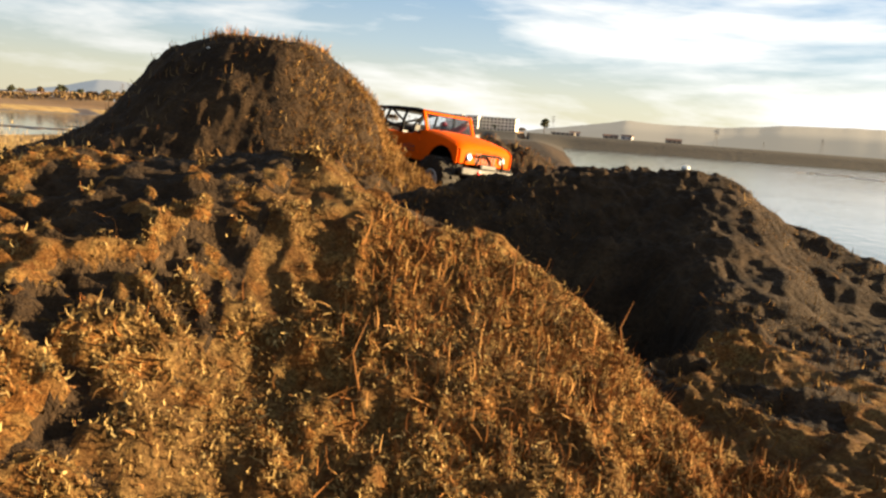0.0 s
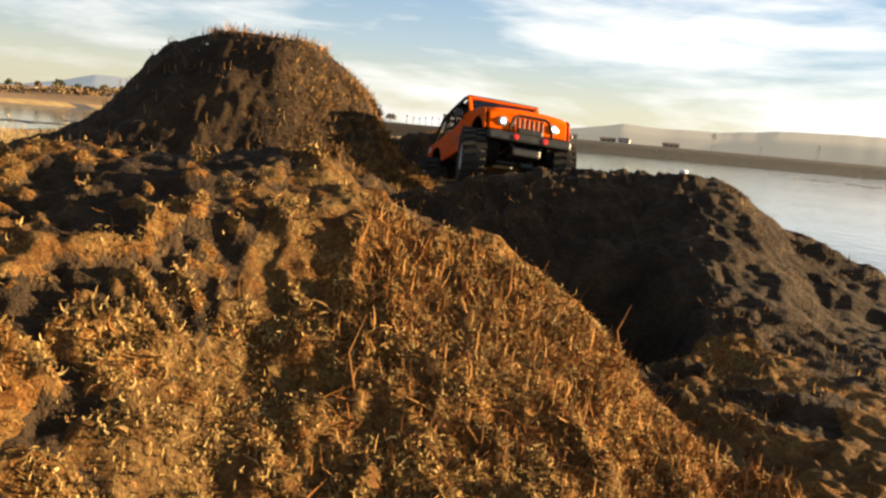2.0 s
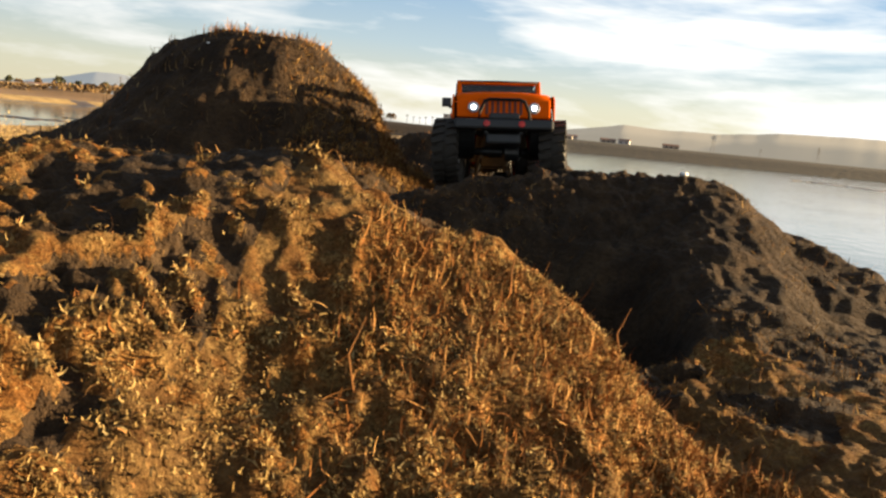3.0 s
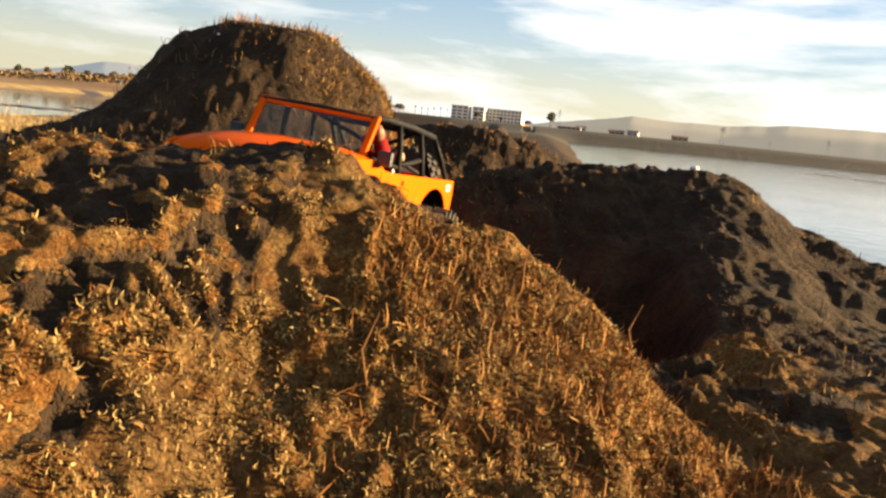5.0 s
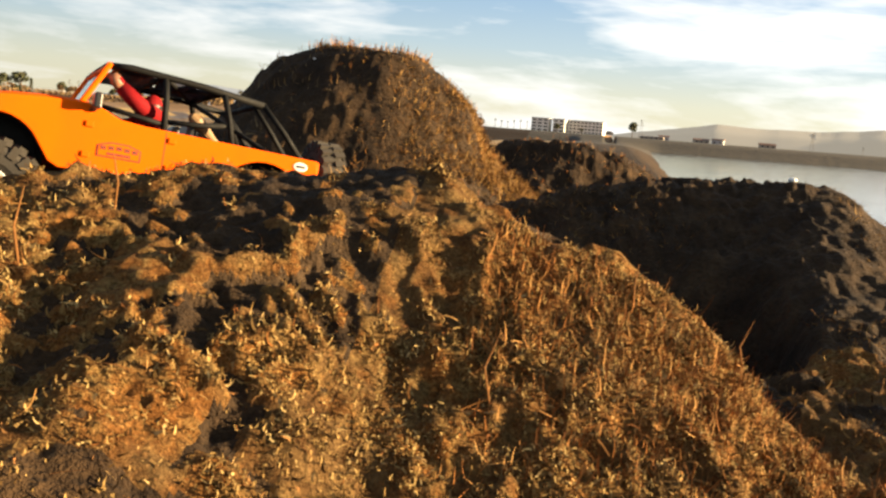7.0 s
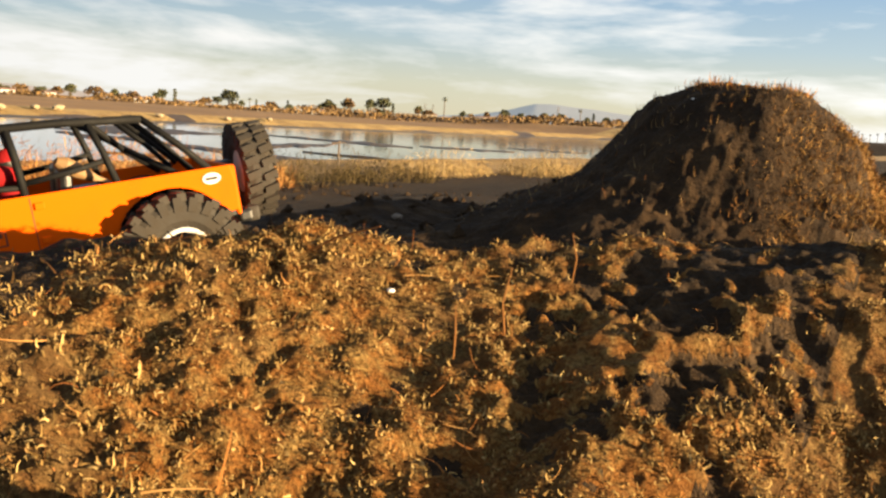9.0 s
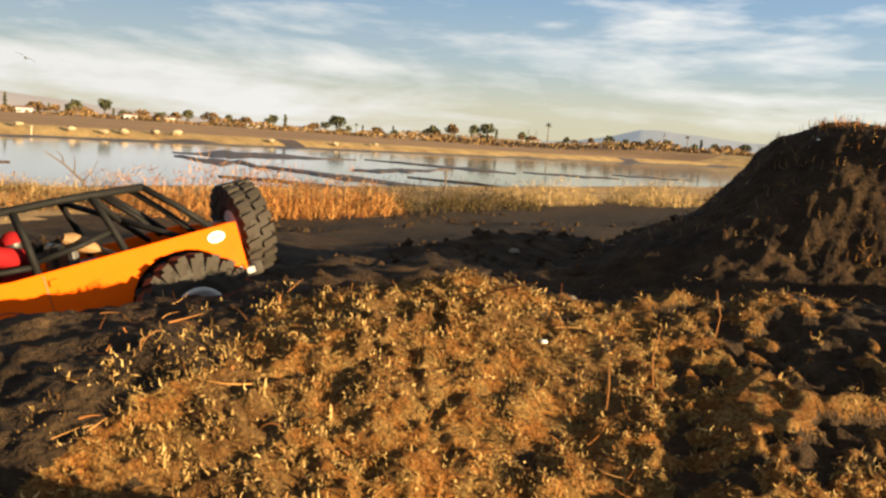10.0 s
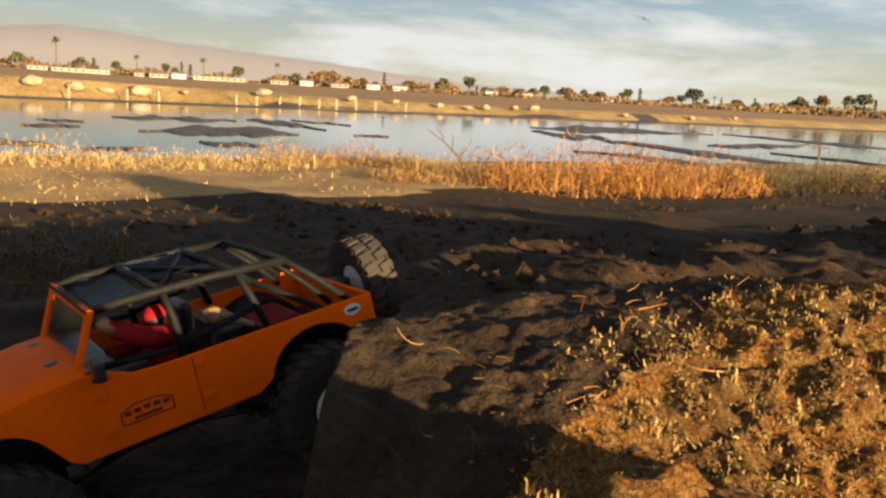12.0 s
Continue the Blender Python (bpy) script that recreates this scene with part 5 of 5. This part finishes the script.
def build_truck():
    truck = new("toy_truck")
    # body shell
    for s in (1, -1):
        part("side_panel", outline(bmesh.new(), side_outline(), s * 0.0855, s * 0.0885), M["orange"], truck, "glossy orange side panel")
    bm = bmesh.new()
    rows = []
    for x, z, w in ((0.058, 0.1725, 0.0865), (0.09, 0.172, 0.086), (0.13, 0.1675, 0.085), (0.165, 0.161, 0.0835), (0.187, 0.155, 0.082), (0.196, 0.148, 0.081), (0.198, 0.140, 0.0805)):
        rows.append([bm.verts.new((x, w * k, z + 0.0055 * (1 - abs(k) ** 2.5) - (0.003 if abs(k) == 1 else 0))) for k in (-1, -0.92, -0.7, -0.4, 0, 0.4, 0.7, 0.92, 1)])
    for u, v in zip(rows, rows[1:]):
        for k in range(8):
            bm.faces.new((u[k], v[k], v[k + 1], u[k + 1]))
    hood = part("hood", bm, M["orange"], truck, "orange rounded hood", smooth=True)
    for y in (0.04, -0.04):
        part("hood_vent", lathe(bmesh.new(), [(0.176, 0.0065), (0.1785, 0.006), (0.179, 0.001)], axis="z", sides=16, at=(0.078, y, -0.001)), M["black"], hood)
    grille = part("grille", box(bmesh.new(), (0.191, -0.081, 0.112), (0.1985, 0.081, 0.1445), 0.003), M["orange"], truck, "orange seven-slot grille")
    # slots are raised dark bars, their shaded depth painted as colour
    for k in range(7):
        y = (k - 3) * 0.0098
        part("grille_slot", box(bmesh.new(), (0.1975, y - 0.0026, 0.117), (0.1995, y + 0.0026, 0.1405), 0.001), M["badge"], grille)
    for y in (0.0525, -0.0525):
        part("headlight", lathe(bmesh.new(), [(0.196, 0.0095), (0.2005, 0.0095), (0.2015, 0.0078)], axis="x", sides=20, at=(0, y, 0.129)), M["bezel"], truck)
        part("lamp", lathe(bmesh.new(), [(0.2005, 0.0048), (0.2025, 0.004), (0.2035, 0.0015)], axis="x", sides=16, at=(0, y, 0.129)), M["lamp"], truck, "glowing bluish-white lamp")
    part("tailgate", box(bmesh.new(), (-0.205, -0.087, 0.108), (-0.200, 0.087, 0.156), 0.002), M["orange"], truck)
    part("floor", box(bmesh.new(), (-0.2, -0.085, 0.108), (0.06, 0.085, 0.112)), M["black"], truck)
    part("firewall", box(bmesh.new(), (0.056, -0.085, 0.108), (0.061, 0.085, 0.172)), M["black"], truck)
    part("dashboard", box(bmesh.new(), (0.030, -0.080, 0.148), (0.056, 0.080, 0.168), 0.004), M["black"], truck)
    for s in (1, -1):
        part("wheel_well", lathe(bmesh.new(), [(s * 0.048, 0.002), (s * 0.048, 0.048), (s * 0.085, 0.050)], sides=24, at=(RX, 0, 0.097), caps=False), M["cage"], truck)
        part("wheel_well", lathe(bmesh.new(), [(s * 0.048, 0.002), (s * 0.048, 0.046), (s * 0.085, 0.0475)], sides=24, at=(0.142, 0, 0.097), caps=False), M["cage"], truck)
    # windscreen frame and pane
    bm = bmesh.new()
    up = Vector((0.0415 - 0.064, 0, 0.2185 - 0.170))
    lo, hi = Vector((0.066, 0, 0.169)), Vector((0.0415, 0, 0.2195))
    fr = part("windscreen_frame", bm, M["orange"], truck, "orange windscreen frame")
    bm = bmesh.new()
    lean = math.degrees(math.atan2(0.0245, 0.0505))
    m = pose(0.066, 0, 0.169, 0, -lean, 0)
    h = (hi - lo).length
    for lo_c, hi_c in (((-0.003, -0.079, 0), (0.003, -0.0705, h)), ((-0.003, 0.0705, 0), (0.003, 0.079, h)), ((-0.003, -0.0705, h - 0.0085), (0.003, 0.0705, h)), ((-0.003, -0.0705, 0), (0.003, 0.0705, 0.006))):
        box(bm, lo_c, hi_c, 0.0018, m)
    bm.to_mesh(fr.data)
    bm.free()
    pane = part("windscreen", box(bmesh.new(), (-0.0006, -0.0705, 0.006), (0.0006, 0.0705, h - 0.0085), 0, m), M["pane"], fr, "hazy scratched clear plastic windscreen")
    pane.visible_shadow = False
    for s in (1, -1):
        mir = part("mirror", box(bmesh.new(), (0.048, s * 0.098 - 0.009, 0.166), (0.056, s * 0.098 + 0.009, 0.183), 0.002), M["black"], truck)
        bar(mir, "mirror_arm", [(0.058, s * 0.084, 0.164), (0.053, s * 0.092, 0.165), (0.052, s * 0.095, 0.168)], 0.0022, M["black"])
    # roll cage
    for s in (1, -1):
        y0, y1 = s * 0.083, s * 0.0765
        bar(truck, "cage_rail", [(0.043, s * 0.072, 0.2165), (0.02, y1, 0.2185), (-0.06, y1, 0.2155), (-0.130, y1, 0.2095)], 0.0038)
        bar(truck, "cage_post", [(-0.022, y0, 0.150), (-0.020, y0 - s * 0.002, 0.19), (-0.017, y1, 0.2165)], 0.0036)
        bar(truck, "cage_post", [(-0.100, y0, 0.150), (-0.092, y0 - s * 0.003, 0.185), (-0.083, y1, 0.2135)], 0.0034)
        bar(truck, "cage_stay", [(-0.130, y1, 0.2095), (-0.158, y0 - s * 0.002, 0.182), (-0.182, y0, 0.155)], 0.0034)
        bar(truck, "cage_stay", [(-0.122, y1 - s * 0.012, 0.209), (-0.150, y0 - s * 0.022, 0.180), (-0.172, y0 - s * 0.02, 0.152)], 0.003)
        bar(truck, "door_bar", [(0.05, s * 0.080, 0.172), (0.0, s * 0.081, 0.167), (-0.022, s * 0.081, 0.165)], 0.0028)
        bar(truck, "cage_brace", [(-0.020, y0 - s * 0.004, 0.168), (-0.06, y0 - s * 0.004, 0.172), (-0.095, y0 - s * 0.004, 0.178)], 0.003)
    for x, z in ((0.043, 0.2165), (-0.017, 0.2165), (-0.083, 0.2135), (-0.130, 0.2095)):
        bar(truck, "cage_crossbar", [(x, -0.0765, z), (x, 0, z + 0.001), (x, 0.0765, z)], 0.0034)
    bar(truck, "cage_diagonal", [(-0.017, 0.0765, 0.2165), (-0.05, 0, 0.2155), (-0.083, -0.0765, 0.2135)], 0.003)
    bar(truck, "cage_diagonal", [(-0.017, -0.0765, 0.2165), (-0.05, 0.002, 0.216), (-0.083, 0.0765, 0.2135)], 0.003)
    bar(truck, "cage_diagonal", [(-0.083, 0.0765, 0.2135), (-0.12, 0.0, 0.18), (-0.16, -0.075, 0.150)], 0.003)
    bar(truck, "cage_diagonal", [(-0.083, -0.0765, 0.2135), (-0.12, 0.003, 0.182), (-0.16, 0.075, 0.150)], 0.003)
    bm = bmesh.new()
    g = [[bm.verts.new((0.035 - 0.048 * i / 6, -0.07 + 0.14 * k / 8, 0.2155 - 0.006 * math.sin(math.pi * i / 6) * math.sin(math.pi * k / 8) + 0.0012 * math.sin(3 * k + i))) for k in range(9)] for i in range(7)]
    for u, v in zip(g, g[1:]):
        for k in range(8):
            bm.faces.new((u[k], u[k + 1], v[k + 1], v[k]))
    bmesh.ops.solidify(bm, geom=bm.faces[:], thickness=0.0012)
    part("roof_cloth", bm, M["black"], truck, "sagging black roof cloth", smooth=True)
    bm = bmesh.new()
    g = [[bm.verts.new((-0.020 - 0.060 * i / 6, -0.072 + 0.11 * k / 8, 0.2185 - 0.0015 * i / 6 + 0.0022 * math.sin(2.1 * k + 1.3 * i) - 0.004 * math.sin(math.pi * k / 8))) for k in range(9)] for i in range(7)]
    for u, v in zip(g, g[1:]):
        for k in range(8):
            bm.faces.new((u[k], u[k + 1], v[k + 1], v[k]))
    bmesh.ops.solidify(bm, geom=bm.faces[:], thickness=0.0012)
    part("roof_cloth", bm, M["navy"], truck, "rumpled dark blue roof cloth", smooth=True)
    # seats and load
    for y in (0.04, -0.04):
        seat = part("seat", box(bmesh.new(), (-0.030, y - 0.024, 0.112), (0.018, y + 0.024, 0.132), 0.005), M["black"], truck)
        part("seat_back", box(bmesh.new(), (-0.040, y - 0.023, 0.125), (-0.028, y + 0.023, 0.182), 0.005, pose(-0.0, 0, 0, 0, -8, 0)), M["black"], seat)
    part("fuel_box", box(bmesh.new(), (-0.150, -0.03, 0.112), (-0.105, 0.045, 0.146), 0.005), M["red"], truck, "red plastic load box")
    part("gear_case", box(bmesh.new(), (-0.098, -0.055, 0.112), (-0.052, 0.02, 0.150), 0.004), M["black"], truck)
    part("load_cloth", box(bmesh.new(), (-0.09, 0.02, 0.112), (-0.055, 0.075, 0.140), 0.008), M["navy"], truck)
    tool = part("tool_handle", lathe(bmesh.new(), [(-0.035, 0.003), (-0.02, 0.0035), (0.0, 0.0075), (0.012, 0.008), (0.02, 0.004)], axis="x", sides=12), M["wood"], truck, "pale wooden tool handle")
    tool.matrix_basis = pose(-0.068, 0.06, 0.172, 0, -32, 20)
    bar(tool, "tool_shaft", [(-0.035, 0, 0), (-0.08, 0, 0)], 0.0026, M["black"])
    # spare wheel on the tailgate
    spare = build_wheel(truck, "spare_wheel")
    spare.matrix_basis = pose(-0.241, 0, 0.141, 0, 0, 90) @ Matrix.Diagonal((0.86, 0.70, 0.86, 1))
    part("carrier", box(bmesh.new(), (-0.222, -0.012, 0.118), (-0.203, 0.012, 0.155), 0.003), M["black"], truck)
    part("rear_bumper", box(bmesh.new(), (-0.218, -0.075, 0.098), (-0.204, 0.075, 0.110), 0.003), M["black"], truck)
    for s in (1, -1):
        part("tow_hook", box(bmesh.new(), (-0.226, s * 0.066 - 0.006, 0.097), (-0.212, s * 0.066 + 0.006, 0.112), 0.003), M["rubber"], truck)
    # front bumper with its hoop
    part("front_bumper", box(bmesh.new(), (0.199, -0.085, 0.088), (0.217, 0.085, 0.106), 0.004), M["black"], truck)
    bar(truck, "bull_bar", [(0.212, -0.044, 0.100), (0.216, -0.042, 0.118), (0.217, -0.034, 0.136), (0.217, -0.026, 0.139), (0.217, 0.026, 0.139), (0.217, 0.034, 0.136), (0.216, 0.042, 0.118), (0.212, 0.044, 0.100)], 0.003)
    part("winch", box(bmesh.new(), (0.203, -0.026, 0.105), (0.215, 0.026, 0.117), 0.003), M["black"], truck)
    for y in (0.03, -0.03):
        part("bumper_lamp", lathe(bmesh.new(), [(0.216, 0.006), (0.219, 0.0055), (0.2195, 0.001)], axis="x", sides=12, at=(0, y, 0.097)), M["redlight"], truck)
    # chassis
    for y in (0.030, -0.030):
        part("frame_rail", box(bmesh.new(), (-0.19, y - 0.004, 0.082), (0.20, y + 0.004, 0.098), 0.002), M["black"], truck)
    part("gearbox", box(bmesh.new(), (-0.04, -0.028, 0.070), (0.06, 0.028, 0.106), 0.006), M["black"], truck)
    part("skid_plate", box(bmesh.new(), (0.165, -0.03, 0.066), (0.20, 0.03, 0.086), 0.004), M["black"], truck)
    for x in (FX, RX):
        ax = bar(truck, "axle", [(x, -0.074, HUB), (x, 0.074, HUB)], 0.007, M["black"])
        part("axle_case", lathe(bmesh.new(), [(-0.017, 0.008), (-0.012, 0.016), (0.012, 0.016), (0.017, 0.008)], sides=16, at=(x, 0.018, HUB)), M["black"], ax)
        for s in (1, -1):
            sh = bar(truck, "shock", [(x + 0.006, s * 0.052, HUB + 0.004), (x - 0.004, s * 0.048, HUB + 0.030)], 0.0048, M["red"])
            bar(sh, "shock_rod", [(x - 0.004, s * 0.048, HUB + 0.028), (x - 0.010, s * 0.044, HUB + 0.052)], 0.0024, M["steel"])
            bar(truck, "link", [(x, s * 0.04, HUB - 0.004), (0.02 * (1 if x > 0 else -1), s * 0.028, 0.078)], 0.0028, M["black"])
    # badges without lettering: an outlined plate and plain bars
    for s in (1, -1):
        y = s * 0.0887
        plate = part("door_badge", outline(bmesh.new(), [(0.022 + 0.0225 * c, 0.1265 + zz) for c, zz in ((-1, -0.008), (1, -0.008), (1, 0.004), (0.75, 0.006), (0.4, 0.0085), (-0.4, 0.0085), (-0.75, 0.006), (-1, 0.004))], y, y + s * 0.0004, 0), M["badge"], truck, "dark outlined badge with plain bars")
        part("badge_face", outline(bmesh.new(), [(0.022 + 0.0210 * c, 0.1265 + zz) for c, zz in ((-1, -0.0068), (1, -0.0068), (1, 0.0032), (0.75, 0.005), (0.4, 0.0072), (-0.4, 0.0072), (-0.75, 0.005), (-1, 0.0032))], y + s * 0.0004, y + s * 0.0007, 0), M["orange"], plate)
        for k in range(5):
            x = 0.0385 - k * 0.0082
            part("badge_bar", box(bmesh.new(), (x - 0.0028, min(y, y + s * 0.001), 0.1262 + 0.0012 * (2 - abs(k - 2)) / 2), (x + 0.0028, max(y, y + s * 0.001), 0.1302 + 0.0012 * (2 - abs(k - 2)) / 2)), M["badge"], plate)
        part("badge_bar", box(bmesh.new(), (0.010, min(y, y + s * 0.001), 0.1212), (0.034, max(y, y + s * 0.001), 0.1238)), M["badge"], plate)
        oval = part("rear_badge", lathe(bmesh.new(), [(y, 0.0088), (y + s * 0.0008, 0.0085), (y + s * 0.001, 0.002)], sides=24), M["oval"], truck, "silver oval badge")
        oval.matrix_basis = Matrix.Translation((-0.181, 0, 0.1465)) @ Matrix.Diagonal((1, 1, 0.62, 1))
        part("badge_bar", box(bmesh.new(), (-0.0055, min(y, y + s * 0.0016), -0.0022), (0.0055, max(y, y + s * 0.0016), 0.0022)), M["black"], oval)
        part("door_seam", box(bmesh.new(), (-0.0245, min(y - s * 0.0004, y), 0.106), (-0.0237, max(y - s * 0.0004, y), 0.156)), M["badge"], truck)
        for x, z in ((0.055, 0.118), (0.055, 0.150), (-0.031, 0.148), (-0.031, 0.118)):
            part("hinge", box(bmesh.new(), (x - 0.004, min(y, y + s * 0.002), z - 0.003), (x + 0.004, max(y, y + s * 0.002), z + 0.003), 0.0006), M["orange"], truck)
    return tagged(truck, "orange toy off-road truck with black roll cage and knobbly tyres", "toy truck")


truck = build_truck()
wheels = []
for x, s in ((FX, 1), (FX, -1), (RX, 1), (RX, -1)):
    w = build_wheel(truck)
    wheels.append((w, x, s))


def build_driver():
    """The doll at the wheel: one plain shape."""
    bm = bmesh.new()
    for at, r, sc in (((-0.012, 0.04, 0.158), 0.018, (0.8, 1.1, 1.3)), ((-0.014, 0.042, 0.188), 0.0105, (1, 0.9, 1.1))):
        bmesh.ops.create_uvsphere(bm, u_segments=16, v_segments=10, radius=r, matrix=Matrix.Translation(at) @ Matrix.Diagonal((*sc, 1)))
    tube(bm, [(-0.018, 0.060, 0.172), (0.006, 0.071, 0.182), (0.028, 0.074, 0.197)], [0.0100, 0.0095, 0.0078], 10)
    tube(bm, [(-0.012, 0.022, 0.170), (0.012, 0.02, 0.160), (0.03, 0.03, 0.166)], [0.0085, 0.0075, 0.006], 10)
    tube(bm, [(0.028, 0.074, 0.197), (0.034, 0.075, 0.203), (0.038, 0.075, 0.208)], [0.0068, 0.0068, 0.005], 8)
    me = bpy.data.meshes.new("driver_doll")
    bm.to_mesh(me)
    bm.free()
    me.materials.append(M["red"])
    me.materials.append(M["skin"])
    me.materials.append(M["black"])
    for p in me.polygons:
        c = p.center
        p.use_smooth = True
        p.material_index = 1 if (c.x > 0.029 and c.z > 0.195) else 2 if 0.180 < c.z < 0.189 and c.x < 0.0 and abs(c.y - 0.042) < 0.011 else 0
    return tagged(new("driver_doll", me), "small red-shirted doll at the truck's wheel", "doll")


driver = build_driver()

# ---- a gull over the pond ----
def build_gull():
    gull = new("gull")
    white = plain("gull_feathers", (0.05, 0.045, 0.04), 0.8, scale=20)
    part("body", lathe(bmesh.new(), [(-0.25, 0.01), (-0.15, 0.05), (0.0, 0.075), (0.12, 0.055), (0.2, 0.03), (0.26, 0.01)], axis="x", sides=12), white, gull, smooth=True)
    out = []
    for s in (1, -1):
        bm = bmesh.new()
        rows = [[bm.verts.new((x0 + dx, s * y, z + th)) for dx, th in ((0.09 * w, 0), (0, 0.02 * w), (-0.09 * w, 0), (0, -0.01 * w))] for x0, y, z, w in ((0.03, 0.03, 0.02, 1.0), (0.07, 0.25, 0.05, 0.9), (0.02, 0.5, 0.03, 0.6), (-0.06, 0.68, -0.02, 0.15))]
        for u, v in zip(rows, rows[1:]):
            for k in range(4):
                bm.faces.new((u[k], u[(k + 1) % 4], v[(k + 1) % 4], v[k]))
        out.append(part("wing", bm, white, gull, smooth=True))
    return tagged(gull, "dark gull flying over the pond", "gull"), out


gull, wings = build_gull()

# ---- what moves ----
TRUCK_PATH = [
    (0.0, -0.2458, 2.2469, 1.3277, -3.79, 3.94, -43.7),
    (0.5, -0.1994, 2.2294, 1.3322, -11.92, 5.5, -52.34),
    (1.0, -0.121, 2.0223, 1.3287, -14.75, -4.92, -55.57),
    (1.5, -0.088, 1.9561, 1.3369, -9.18, -12.69, -60.35),
    (2.5, -0.045, 1.86, 1.368, -0.19, -14.5, -77.5),
    (3.2, -0.0530, 1.695, 1.385, 4.91, -10.5, -88.51),
    (4.1, -0.135, 1.4, 1.372, 0.0, 6.0, -97.0),
    (5.0, -0.258, 1.0695, 1.2865, -4.24, -3.32, -106.04),
    (5.5, -0.3094, 1.0238, 1.2908, 3.11, -10.07, -110.85),
    (6.0, -0.4064, 1.0156, 1.2971, 7.41, -13.17, -121.9),
    (6.5, -0.52, 1.05, 1.316, 3.0, -10.0, -139.0),
    (7.0, -0.585, 0.93, 1.322, 5.0, -7.5, -141.0),
    (7.6, -0.672, 0.78, 1.321, 8.0, -4.0, -137.0),
    (8.6, -0.835, 0.545, 1.325, 0.0, 7.0, -130.0),
    (9.5, -0.8763, 0.3256, 1.2734, 5.3, 15.55, -109.51),
    (10.0, -0.8949, 0.2951, 1.2711, 7.53, 15.64, -107.4),
    (10.5, -0.9015, 0.2697, 1.2745, 5.78, 16.93, -106.71),
    (11.0, -0.914, 0.2172, 1.2717, 8.16, 15.65, -103.95),
    (11.4, -0.940, 0.1464, 1.248, 8.0, 14.82, -98.78),
    (12.0, -0.9254, -0.0511, 1.2026, 3.38, 13.79, -85.87),
]


def truck_pose(t):
    """The truck's place and turn at a time, eased between the rows."""
    ts = [r[0] for r in TRUCK_PATH]
    out = []
    for k in range(1, 7):
        v = [r[k] for r in TRUCK_PATH]
        i = min(max(sum(a <= t for a in ts) - 1, 0), len(ts) - 2)
        h = ts[i + 1] - ts[i]
        u = (t - ts[i]) / h
        s0 = (v[i + 1] - v[i - 1]) / (ts[i + 1] - ts[i - 1]) if i else (v[1] - v[0]) / h
        s1 = (v[i + 2] - v[i]) / (ts[i + 2] - ts[i]) if i + 2 < len(ts) else (v[i + 1] - v[i]) / h
        out.append((2 * u**3 - 3 * u**2 + 1) * v[i] + (u**3 - 2 * u**2 + u) * h * s0 + (3 * u**2 - 2 * u**3) * v[i + 1] + (u**3 - u**2) * h * s1)
    return out


def motions():
    times = [k * 0.2 for k in range(61)]
    poses = [truck_pose(t) for t in times]
    rows = [(t, pose(*p)) for t, p in zip(times, poses)]
    walk(truck, rows)
    walk(driver, rows)
    roll, far = [0.0], 0.0
    for a, b in zip(poses, poses[1:]):
        far += math.dist(a[:3], b[:3])
        roll.append(math.degrees(far / TYRE_R))
    for w, x, s in wheels:
        spins = []
        for k, t in enumerate(times):
            turn = poses[min(k + 1, 60)][5] - poses[max(k - 1, 0)][5]
            steer = max(-22, min(22, turn * 1.6)) if x > 0 else 0
            squat = float(np.interp(t, [0, 6.5, 7.5, 9, 10.5, 12], [0, 0, 0.014, 0.020, 0.019, 0.004])) if x < 0 else 0.0
            spins.append((t, pose(x, s * TRACK, HUB + squat, 0, 0, steer + (0 if s > 0 else 180)) @ pose(0, 0, 0, 0, s * roll[k], 0)))
        walk(w, spins)
    flight = []
    for t, bearing, up in ((0, 128, 2.0), (3, 108, 2.4), (6, 89, 2.8), (8, 76, 3.0), (10, 62.97, 3.21), (10.5, 59.97, 3.32), (11, 56.49, 3.46), (11.5, 52.4, 4.3), (12, 48.41, 5.19)):
        r = 62.0
        p = (-math.sin(radians(bearing)) * r, math.cos(radians(bearing)) * r, 1.6 + math.tan(radians(up)) * r)
        flight.append((t, pose(*p, 25, 0, bearing + 80) @ Matrix.Diagonal((1.1, 1.1, 1.1, 1))))
    walk(gull, flight)
    for wing, s in zip(wings, (1, -1)):
        walk(wing, [(k * 0.2, pose(0, 0, 0, s * (12 + 26 * math.sin(k * 1.45)))) for k in range(61)])


motions()
